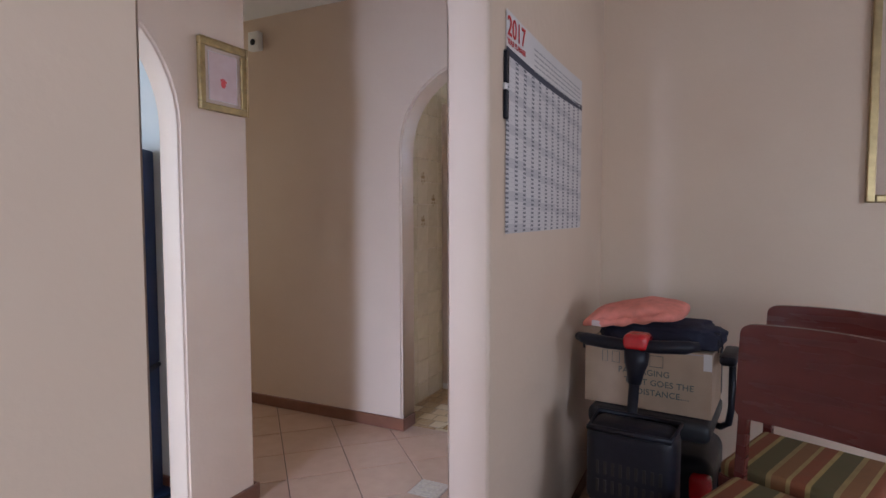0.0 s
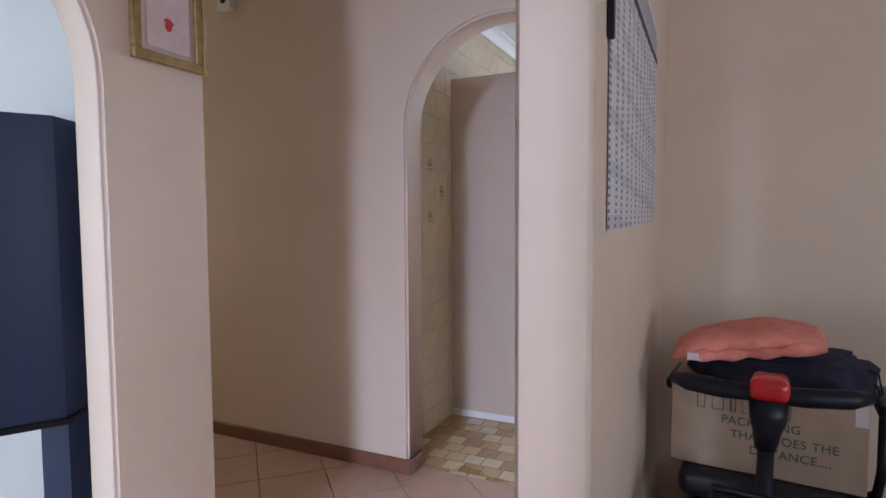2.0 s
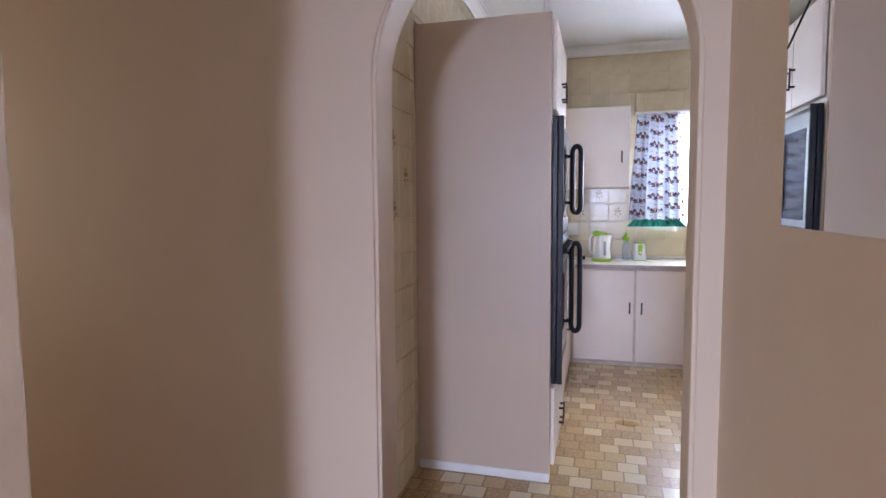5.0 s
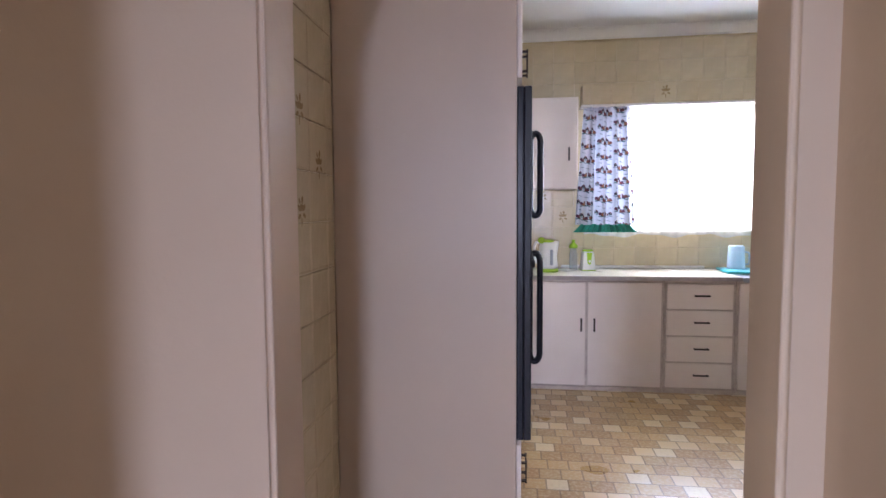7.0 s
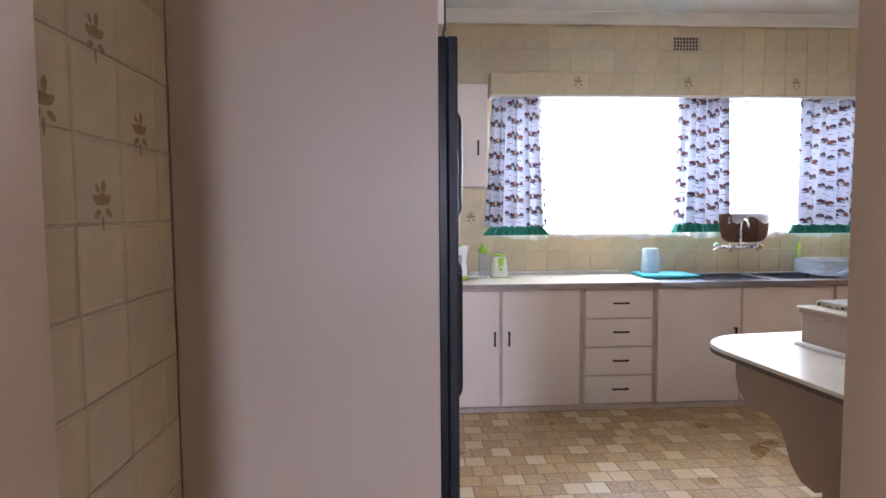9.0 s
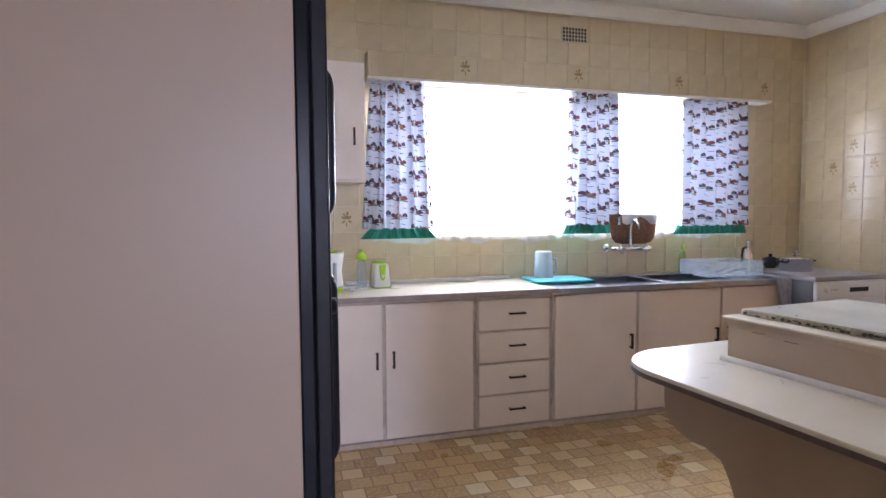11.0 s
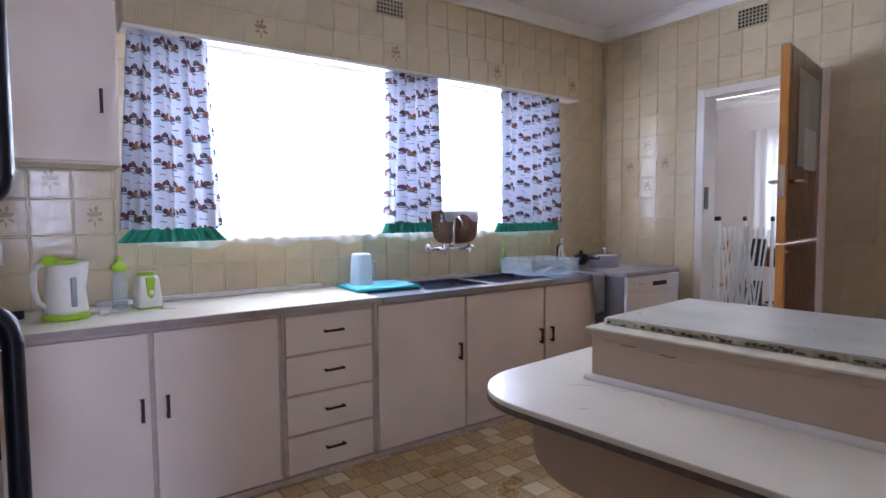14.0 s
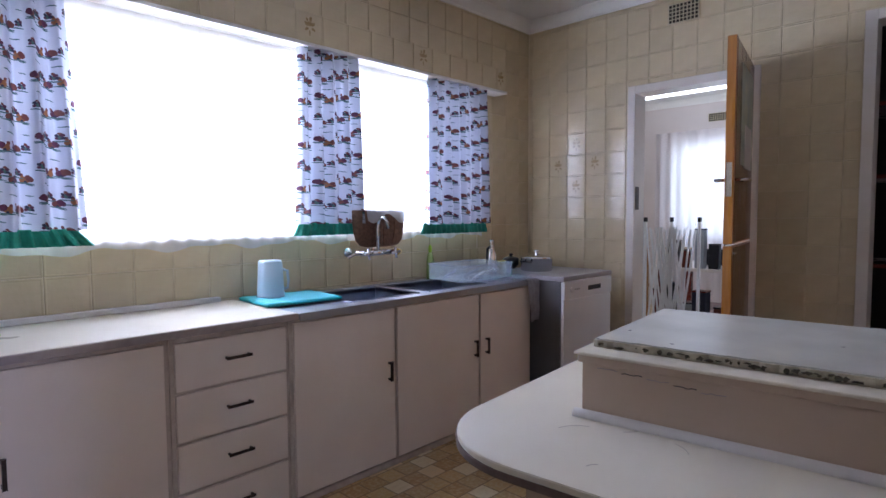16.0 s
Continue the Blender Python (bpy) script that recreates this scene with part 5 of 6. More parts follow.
sy = thing("soda_siphon", (3.43, 9.88, 0.8725), "chrome bottle with curved black hose on the dishwasher", "siphon")
part("flask", lathe([(0.038, 0), (0.040, 0.01), (0.038, 0.10), (0.022, 0.145), (0.018, 0.16), (0.022, 0.17), (0.016, 0.19), (0.020, 0.205), (0.008, 0.215)], 24), M_CHROME, sy, "", True)
part("hose", tube([(-0.015, 0, 0.165), (-0.06, -0.01, 0.15), (-0.075, -0.02, 0.10), (-0.07, -0.02, 0.04)], 0.009, 10), M_BLACKPL, sy, "", True)
bl = thing("black_bowls", (3.60, 9.84, 0.8725), "stacked small black bowls and lids", "bowl")
part("bowl", lathe([(0.03, 0), (0.055, 0.03), (0.058, 0.075), (0.03, 0.085), (0.010, 0.09), (0.016, 0.105), (0.008, 0.11)], 22), M_BLACKPL, bl, "", True)

tl = thing("tea_towel", (3.345, 9.50, 0.846), "grey tea towel draped over the sink edge", "towel")
bm = bmesh.new()
prof_t = [(0.20, 0.006), (0.05, 0.006), (-0.035, 0.006), (-0.055, 0.0), (-0.062, -0.03), (-0.060, -0.12), (-0.064, -0.20), (-0.058, -0.27)]
rows = []
for j, (yy, zz) in enumerate(prof_t):
    rows.append([bm.verts.new((-0.10 + 0.24 * i / 14 + (0.0 if j < 3 else 0.01 * (j - 3)), yy + 0.006 * math.sin(i * 1.3 + j * 0.6) * (1 if j > 3 else 0.1), zz + (0.003 * math.sin(i * 0.9) + 0.003 if j < 4 else 0.01 * math.sin(i * 0.35)))) for i in range(15)])
for ra, rb in zip(rows, rows[1:]):
    for i in range(14):
        bm.faces.new((ra[i], ra[i + 1], rb[i + 1], rb[i]))
o = part("cloth", bm, M_CLOTH, tl, "", True)
sm = o.modifiers.new("thick", "SOLIDIFY")
sm.thickness = 0.004

# ---- hall and side room ----
pf = thing("picture_frame", (-0.6595, 5.075, 1.83), "gold framed picture of a red print on pink paper", "picture", "", 90)
W0, H0 = 0.265, 0.305
bm = bmesh.new()
for lo, hi in (((0, -0.022, 0), (W0, -0.001, 0.032)), ((0, -0.022, H0 - 0.032), (W0, -0.001, H0)), ((0, -0.022, 0.032), (0.032, -0.001, H0 - 0.032)), ((W0 - 0.032, -0.022, 0.032), (W0, -0.001, H0 - 0.032))):
    add_box(bm, lo, hi, 0.005, 2)
for a_, c_ in ((0.001, 0.026), (0.027, 0.018)):
    add_tube(bm, [(a_, -c_, a_), (W0 - a_, -c_, a_), (W0 - a_, -c_, H0 - a_), (a_, -c_, H0 - a_)], 0.0035, 6, True)
part("frame", bm, M_GOLD, pf)
part("mount", box((0.030, -0.010, 0.030), (W0 - 0.030, -0.006, H0 - 0.030)), M_MOUNT, pf, "beige mount")
part("inner_edge", add_tube(bmesh.new(), [(0.055, -0.0115, 0.05), (W0 - 0.055, -0.0115, 0.05), (W0 - 0.055, -0.0115, H0 - 0.05), (0.055, -0.0115, H0 - 0.05)], 0.003, 6, True), M_PAPER, pf)
part("print_paper", box((0.056, -0.0125, 0.051), (W0 - 0.056, -0.0105, H0 - 0.051)), M_PINKPAPER, pf, "pale pink paper")
bm = bmesh.new()
for dx, dz, r_ in ((0, 0, 0.014), (-0.012, 0.016, 0.005), (-0.003, 0.020, 0.005), (0.007, 0.018, 0.005), (0.015, 0.011, 0.005)):
    vs = [bm.verts.new((W0 / 2 + dx + r_ * math.cos(t), -0.0132, 0.125 + dz + r_ * 1.2 * math.sin(t))) for t in [2 * math.pi * q / 12 for q in range(12)]]
    bm.faces.new(vs)
part("red_mark", bm, M_RED, pf, "small red printed mark")

al = thing("alarm_sensor", (-1.61, 6.4245, 2.53), "white wall mounted alarm box with a round dark lens", "alarm", "", 0)
part("housing", box((-0.05, -0.05, 0), (0.05, 0, 0.13), 0.010, 3), M_WHITEPL, al, "", True)
part("lens", lathe([(0.022, 0), (0.022, 0.004), (0.012, 0.010)], 20), M_BLACKPL, al, "round black lens", True, Matrix.Translation((0.0, -0.0505, 0.055)) @ pose(0, 0, 0, 90, 0, 0))

mr = thing("hall_mirror", (0.6218, 5.30, 1.31), "tall frameless mirror hanging on the hall wall", "mirror", "", -90)
part("mirror_glass", box((-0.58, -0.007, 0), (0.0, -0.0005, 0.92), 0.002, 1), M_MIRROR, mr)
part("joint_line", tube([(-0.58, -0.0078, 0.34), (0, -0.0078, 0.60)], 0.0012, 5), M_DARK, mr)

sc = thing("speaker_column", (-1.20, 5.04, 0), "tall dark navy boxed unit with a ledge on a square post", "speaker", "")
part("post", prism([(0.03, 0.02), (0.12, 0.06), (0.07, 0.17), (-0.02, 0.13)], 2, 0.03, 0.635, 0.003), M_BLUEGREY, sc)
part("foot", box((-0.12, -0.08, 0), (0.16, 0.18, 0.03), 0.004, 1), M_BLUEGREY, sc)
part("ledge", prism([(-0.02, -0.24), (0.15, 0.05), (0.07, 0.18), (-0.24, 0.08)], 2, 0.6355, 0.655, 0.003), M_BLACKPL, sc)
part("box_body", prism([(0.0, -0.17), (0.13, 0.05), (0.06, 0.18), (-0.19, 0.08), (-0.10, -0.115)], 2, 0.6555, 1.69, 0.004), M_BLUEGREY, sc)
part("side_cover", prism([(-0.008, -0.182), (-0.002, -0.172), (-0.102, -0.118), (-0.108, -0.127)], 2, 0.85, 1.68), M_BLACKPL, sc)
vs_ = thing("white_vase", (-2.25, 4.60, 0), "white ribbed vase on a thin stand in the side room", "vase")
part("vase", lathe([(0.05, 0.78), (0.075, 0.82), (0.08, 0.95), (0.05, 1.02), (0.06, 1.05)], 24), M_PAPER, vs_, "", True)
part("stand", lathe([(0.12, 0), (0.02, 0.02), (0.02, 0.76), (0.09, 0.779)], 18), M_BLUEGREY, vs_, "", True)

# ---- year planner ----
cal = thing("year_planner", (0.7582, 4.965, 1.32), "large white paper year planner for 2017 stuck on the wall", "calendar", "", 90)
CW, CH = 1.02, 0.665
bm = bmesh.new()
uvl = bm.loops.layers.uv.new("UVMap")
nxp, nzp = 24, 16
grid = [[bm.verts.new((CW * i / nxp, -0.0015 - 0.002 * abs(math.sin(i * 0.7) * math.sin(j * 0.55)), 0.535 * j / nzp - 0.012 * (j / nzp) * math.sin(math.pi * i / nxp))) for i in range(nxp + 1)] for j in range(nzp + 1)]
for j in range(nzp):
    for i in range(nxp):
        f = bm.faces.new((grid[j][i], grid[j][i + 1], grid[j + 1][i + 1], grid[j + 1][i]))
        for l, (p, q) in zip(f.loops, ((i, j), (i + 1, j), (i + 1, j + 1), (i, j + 1))):
            l[uvl].uv = (p / nxp, q / nzp)
part("day_grid", bm, M_PLANNER, cal, "printed grid of days")


def strip(z_lo, z_hi, sag, y):
    bm = bmesh.new()
    a = [bm.verts.new((CW * i / 24, y, z_lo - sag * math.sin(math.pi * i / 24))) for i in range(25)]
    c = [bm.verts.new((CW * i / 24, y, z_hi - sag * math.sin(math.pi * i / 24))) for i in range(25)]
    for i in range(24):
        bm.faces.new((a[i], a[i + 1], c[i + 1], c[i]))
    return bm


part("month_bar", strip(0.533, 0.556, 0.012, -0.003), M_INK, cal, "dark month header bar")
part("heading_paper", strip(0.5555, CH, 0.010, -0.0022), M_PAPER, cal)


def words(text, size, material, parent, at, rot=(90, 0, 0), name="lettering", extrude=0.0003, align="LEFT"):
    cu = bpy.data.curves.new("text", "FONT")
    cu.body, cu.size, cu.extrude, cu.align_x = text, size, extrude, align
    cu.space_character = 1.05
    cu.offset = size * 0.012
    tmp = bpy.data.objects.new("tmp", cu)
    scene.collection.objects.link(tmp)
    me = bpy.data.meshes.new_from_object(tmp.evaluated_get(bpy.context.evaluated_depsgraph_get()))
    bpy.data.objects.remove(tmp)
    me.materials.clear()
    me.materials.append(material)
    o = new(name, me)
    o.parent = parent
    o.matrix_basis = pose(*at, *rot)
    return o


words("2017", 0.082, M_RED, cal, (0.005, -0.0045, 0.592), name="year_lettering")
words("YEAR PLANNER", 0.024, M_RED, cal, (0.005, -0.0045, 0.565), name="title_lettering")
bm = bmesh.new()
rngc = random.Random(9)
for r_ in range(5):
    x = 0.28
    while x < 0.95:
        w_ = rngc.uniform(0.02, 0.07)
        add_box(bm, (x, -0.0042, CH - 0.050 - r_ * 0.018), (x + w_, -0.0036, CH - 0.045 - r_ * 0.018))
        x += w_ + 0.012
part("small_print", bm, mat("grey print", (0.42, 0.40, 0.40), 0.8), cal, "lines of small print")
rngc = random.Random(7)
hk = thing("black_clip", (0.7582, 4.952, 1.66), "narrow black two-part clip rail beside the year planner", "clip", "", 90)
part("lower_bar", box((-0.008, -0.012, 0.0), (0.012, 0, 0.085), 0.002, 1), M_BLACKPL, hk)
part("upper_bar", box((-0.006, -0.012, 0.105), (0.014, 0, 0.20), 0.002, 1), M_BLACKPL, hk)
part("torn_tape", box((-0.010, -0.010, 0.0855), (0.010, 0, 0.1045), 0.002, 1), M_PAPER, hk)

gf = thing("gold_picture_frame", (1.93, 6.5195, 1.43), "bright gold framed picture on the living room wall", "picture")
part("frame", add_box(add_box(add_box(box((0, -0.03, 0), (0.035, 0, 0.95), 0.006, 2), (0.7, -0.03, 0), (0.735, 0, 0.95), 0.006, 2), (0.0355, -0.03, 0), (0.6995, 0, 0.035), 0.006, 2), (0.0355, -0.03, 0.915), (0.6995, 0, 0.95), 0.006, 2), M_BRIGHTGOLD, gf)
part("backing", box((0.036, -0.012, 0.036), (0.699, -0.001, 0.914)), M_MOUNT, gf)

# ---- mobility scooter ----
ms = thing("mobility_scooter", (1.07, 5.70, 0), "black mobility scooter with a red tiller head and front basket", "scooter", "", -6)


def P(name, bm, m_, lab="", smooth=False, par=None, place=None):
    return part(name, bm, m_, par or ms, lab, smooth, place)


P("steering_column", tube([(0.012, -0.30, 0.22), (0.022, -0.185, 0.80)], 0.019, 14), M_BLACKPL, "", True)
P("column_collar", tube([(0.02, -0.19, 0.755), (0.022, -0.183, 0.80), (0.024, -0.18, 0.83), (0.024, -0.175, 0.885)], [0.024, 0.032, 0.042, 0.046], 18), M_BLACKPL, "", True)
bm = box((-0.045, -0.05, -0.018), (0.045, 0.05, 0.040), 0.020, 4)
P("tiller_head", bm, M_REDPL, "glossy red tiller head", True, None, Matrix.Translation((0.026, -0.175, 0.902)))
hb = [(-0.205, -0.005, 0.902), (-0.165, -0.03, 0.900), (-0.08, -0.045, 0.898), (0, -0.04, 0.896), (0.10, -0.045, 0.902), (0.19, -0.03, 0.908), (0.23, -0.005, 0.912)]
P("handlebar", tube([(x, y - 0.15, z) for x, y, z in hb], [0.016, 0.024, 0.024, 0.020, 0.024, 0.024, 0.016], 14), M_BLACKPL, "", True)
P("basket", box((-0.10, -0.40, 0.36), (0.20, -0.235, 0.655), 0.045, 4), M_BLACKPL, "black plastic front basket", True)
P("basket_rim", tube([(-0.085, -0.395, 0.64), (0.185, -0.395, 0.64), (0.195, -0.24, 0.65), (-0.095, -0.24, 0.65)], 0.011, 8, True), M_BLACKPL, "", True)
for q in range(9):
    for r_ in range(2):
        # near black blocks paint the shade of the basket's openings
        P("slot", box((-0.055 + q * 0.026, -0.402, 0.42 + r_ * 0.065), (-0.045 + q * 0.026, -0.3995, 0.465 + r_ * 0.065), 0.0008, 1), M_DARK)
P("front_mudguard", box((-0.17, -0.46, 0.10), (0.17, -0.18, 0.27), 0.06, 5), M_BLACKPL, "", True)
P("footplate", box((-0.22, -0.28, 0.09), (0.22, 0.25, 0.13), 0.015, 3), M_BLACKPL, "", True)
P("rear_body", box((-0.23, 0.18, 0.13), (0.25, 0.62, 0.36), 0.06, 5), M_BLACKPL, "", True)
P("red_reflector", box((0.165, 0.14, 0.20), (0.252, 0.21, 0.31), 0.02, 3), M_REDPL, "red rounded side light", True)
for x, y, r_ in ((-0.2, -0.32, 0.10), (0.2, -0.32, 0.10), (-0.25, 0.45, 0.12), (0.25, 0.45, 0.12)):
    w = P("wheel", bmesh.new(), None)
    pr = [(r_ * 0.6, -0.03), (r_ * 0.92, -0.035), (r_, -0.02), (r_, 0.02), (r_ * 0.92, 0.035), (r_ * 0.6, 0.03)]
    part("tyre", lathe(pr, 28), M_BLACKPL, w, "", True, Matrix.Translation((x, y, r_)) @ pose(0, 0, 0, 0, 90, 0))
    part("rim", lathe([(r_ * 0.55, -0.031), (r_ * 0.58, 0.031)], 20), M_STEEL, w, "", True, Matrix.Translation((x, y, r_)) @ pose(0, 0, 0, 0, 90, 0))
P("seat_post", tube([(0.02, 0.30, 0.34), (0.02, 0.27, 0.50)], 0.03, 14), M_BLACKPL, "", True)
P("seat_cushion", box((-0.21, -0.02, 0.505), (0.26, 0.42, 0.585), 0.028, 4), M_VINYLSEAT, "black padded seat", True)
P("backrest", box((-0.20, 0.43, 0.56), (0.25, 0.50, 0.84), 0.03, 4), M_VINYLSEAT, "", True)
for s, x in ((1, 0.300), (-1, -0.235)):
    P("arm_bracket", tube([(x - s * 0.12, 0.30, 0.50), (x - s * 0.03, 0.25, 0.50), (x, 0.22, 0.53), (x + s * 0.01, 0.22, 0.60), (x + s * 0.01, 0.22, 0.80)], 0.014, 10), M_BLACKPL, "", True)
    P("armrest", box((x - 0.025, 0.06, 0.80), (x + 0.035, 0.30, 0.835), 0.013, 3), M_BLACKPL, "", True)

cb = thing("cardboard_box", (1.08, 5.83, 0.5875), "brown cardboard packaging box with printed words on the scooter seat", "box", "", -6)
part("carton", box((-0.235, -0.09, 0), (0.26, 0.22, 0.255), 0.003, 1), M_CARD, cb)
part("flap_seam", box((-0.235, -0.0915, 0.246), (0.26, -0.0905, 0.250)), M_EDGE, cb)
part("tape", box((0.228, -0.0925, 0.19), (0.258, -0.0905, 0.255)), M_PAPER, cb)
words("PACKAGING", 0.034, M_CARDINK, cb, (-0.095, -0.0912, 0.142), name="printed_word")
words("THAT GOES THE", 0.034, M_CARDINK, cb, (-0.07, -0.0912, 0.102), name="printed_word")
words("DISTANCE....", 0.034, M_CARDINK, cb, (-0.02, -0.0912, 0.062), name="printed_word")
bm = bmesh.new()
for q, (x, w_) in enumerate(((-0.16, 0.02), (-0.12, 0.03), (-0.07, 0.012), (-0.04, 0.045), (0.03, 0.05))):
    add_tube(bm, [(x, -0.0915, 0.18), (x + w_, -0.0915, 0.18), (x + w_, -0.0915, 0.225), (x, -0.0915, 0.225)], 0.0018, 5, True)
part("printed_emblem", bm, M_CARDINK, cb, "outlined printed emblem")


def soft(name, sx, sy, sz, amp, freq, material, label, category, at, rz, seed, flat=0.6):
    t = thing(name, at, label, category, "", rz)
    bm = bmesh.new()
    bmesh.ops.create_icosphere(bm, subdivisions=5, radius=1)
    for v in bm.verts:
        c = v.co.copy()
        n_ = noise.noise(c * freq + Vector((seed, 0, 0))) * amp + noise.noise(c * freq * 3 + Vector((0, seed, 0))) * amp * 0.35
        sg = lambda u: math.copysign(abs(u) ** 0.62, u)
        v.co = Vector((sg(c.x) * sx, sg(c.y) * sy, max(sg(c.z), -flat) * sz)) * (1 + n_)
    lo = min(v.co.z for v in bm.verts)
    for v in bm.verts:
        v.co.z -= lo
    return t, bm


t, bm = soft("navy_sleeping_bag", 0.235, 0.13, 0.062, 0.16, 2.2, M_NAVY, "dark navy stuffed drawstring bag on the cardboard box", "bag", (1.12, 5.86, 0.844), -8, 3.3)
part("bag_body", bm, M_NAVY, t, "", True)
part("drawstring", tube([(0.21, -0.05, 0.08), (0.245, -0.07, 0.07), (0.255, -0.07, 0.02), (0.24, -0.075, 0.0), (0.235, -0.06, 0.05), (0.25, -0.05, 0.02), (0.243, -0.06, -0.02)], 0.003, 6), M_BLACKPL, t, "thin black cord")
t = thing("coral_towel", (1.04, 5.80, 0.985), "folded coral pink towel lying on the navy bag", "towel", "", -4)
bm = bmesh.new()
sec = []
for q in range(44):
    a_ = 2 * math.pi * q / 44
    sec.append((math.copysign(abs(math.cos(a_)) ** 0.8, math.cos(a_)) * 0.125, math.copysign(abs(math.sin(a_)) ** 0.75, math.sin(a_)) * 0.042))
rings = []
for i in range(46):
    u = -1 + 2 * i / 45
    thick = 0.45 + 0.55 * (1 - abs(u) ** 5)
    ring = []
    for yy, zz in sec:
        bend = -0.055 * max(0, -u - 0.1) ** 1.5 + 0.006 * math.sin(u * 5)
        n_ = noise.noise(Vector((u * 2.5, yy * 14, zz * 9))) * 0.007
        ring.append(bm.verts.new((u * 0.19, yy + n_, zz * thick + bend + n_ + 0.012 * u)))
    rings.append(ring)
for ra, rb in zip(rings, rings[1:]):
    for q in range(44):
        bm.faces.new((ra[q], ra[(q + 1) % 44], rb[(q + 1) % 44], rb[q]))
bm.faces.new(rings[0])
bm.faces.new(rings[-1][::-1])
part("folded_layer", bm, M_CORAL, t, "", True)
bm = tube([(-0.13 + 0.30 * q / 30, -0.118 - 0.010 * math.sin(q * 0.35), -0.045 + 0.055 * (q / 30) ** 1.5) for q in range(31)], [0.016 + 0.004 * math.sin(q * 0.8) for q in range(31)], 12)
part("rolled_hem", bm, M_CORAL, t, "", True)
part("care_tag", box((-0.15, -0.142, -0.058), (-0.11, -0.128, -0.036), 0.002, 1), M_PINKPAPER, t)


# ---- dining chairs ----
def dining_chair(at, rz):
    c = thing("dining_chair", at, "dark mahogany dining chair with plain backrest and striped tapestry seat", "chair", "dining chairs beside the scooter", rz)
    for x in (-0.21, 0.21):
        part("leg", box((x - 0.02, -0.20, 0), (x + 0.02, -0.16, 0.44), 0.004, 2), M_MAHOG, c)
        part("leg", prism([(0.19, 0), (0.23, 0), (0.235, 0.46), (0.27, 0.93), (0.245, 0.93), (0.20, 0.46)], 0, x - 0.016, x + 0.016, 0.003), M_MAHOG, c)
    bm = bmesh.new()
    add_box(bm, (-0.23, -0.215, 0.38), (0.23, -0.20, 0.445), 0.003, 1)
    add_box(bm, (-0.235, -0.20, 0.38), (-0.215, 0.21, 0.445), 0.003, 1)
    add_box(bm, (0.215, -0.20, 0.38), (0.235, 0.21, 0.445), 0.003, 1)
    add_box(bm, (-0.215, 0.20, 0.38), (0.215, 0.215, 0.445), 0.003, 1)
    part("seat_frame", bm, M_MAHOG, c)
    part("seat_cushion", box((-0.225, -0.225, 0.446), (0.225, 0.20, 0.505), 0.022, 4), M_STRIPE, c, "striped tapestry seat cushion", True)
    bm = bmesh.new()
    outl = [(-0.225, 0.72), (-0.235, 0.75), (-0.235, 0.99), (-0.20, 1.02), (0, 1.035), (0.20, 1.02), (0.235, 0.99), (0.235, 0.75), (0.225, 0.72)]
    bm = bmesh.new()
    cols = []
    for q in range(29):
        x = -0.235 * math.cos(math.pi * q / 28)
        rz_ = math.sqrt(max(0.0, 1 - (1 - min(1.0, (0.235 - abs(x)) / 0.035)) ** 2))
        lo_z, hi_z = 0.725 - 0.03 * rz_, 0.975 + 0.03 * rz_ + 0.012 * math.cos(x * 6)
        cols.append([bm.verts.new((x, 0.232 + dy + 0.10 * (z - 0.72) - 0.25 * x * x, z)) for dy, z in ((0, lo_z), (0, hi_z), (0.024, hi_z), (0.024, lo_z))])
    for ca, cb_ in zip(cols, cols[1:]):
        for q in range(4):
            bm.faces.new((ca[q], ca[(q + 1) % 4], cb_[(q + 1) % 4], cb_[q]))
    bm.faces.new(cols[0])
    bm.faces.new(cols[-1][::-1])
    part("backrest", bm, M_MAHOG, c, "wide curved mahogany back panel")
    return c


dining_chair((1.52, 5.18, 0), -25)
dining_chair((1.65, 5.68, 0), -22)

# ---- far room things ----
tb = thing("side_table", (6.2, 9.05, 0), "dark wooden table with boxes and bags on it", "table")
part("tabletop", box((-0.45, -0.7, 0.72), (0.45, 0.7, 0.75), 0.005, 2), M_FRAMEPAINT, tb)
for x in (-0.4, 0.4):
    for y in (-0.64, 0.64):
        part("leg", box((x - 0.03, y - 0.03, 0), (x + 0.03, y + 0.03, 0.7195), 0.004, 1), M_MAHOG, tb)
part("lower_shelf", box((-0.36, -0.60, 0.30), (0.36, 0.60, 0.33)), M_MAHOG, tb)
rngf = random.Random(12)
for q, (x, y, w_, d_, h_, m_, lab) in enumerate(((-0.2, -0.45, 0.28, 0.2, 0.2, M_GREYBOX, "grey plastic crate"), (-0.25, -0.1, 0.3, 0.22, 0.26, M_JUG, "pale plastic box"), (0.1, 0.25, 0.22, 0.2, 0.14, M_BLACKPL, "dark flat box"), (-0.25, 0.5, 0.18, 0.18, 0.16, M_CARD, "small brown box"))):
    u = thing("storage_box", (6.2 + x, 9.05 + y, 0.7505), lab + " on the table", "box", "", rngf.uniform(-12, 12))
    part("shell", box((-w_ / 2, -d_ / 2, 0), (w_ / 2, d_ / 2, h_), 0.01, 2), m_, u)
    part("lid", box((-w_ / 2 - 0.006, -d_ / 2 - 0.006, h_ + 0.0005), (w_ / 2 + 0.006, d_ / 2 + 0.006, h_ + 0.018), 0.004, 2), m_, u)
t, bm = soft("beige_cushion", 0.22, 0.16, 0.06, 0.1, 1.8, M_MOUNT, "beige cushion lying on the boxes", "cushion", (6.0, 9.0, 1.03), 20, 1.3)
part("cushion", bm, M_PAPER, t, "", True)
bk = thing("waste_bin", (5.35, 8.72, 0), "pale blue plastic bin on the floor behind the doorway", "bin")
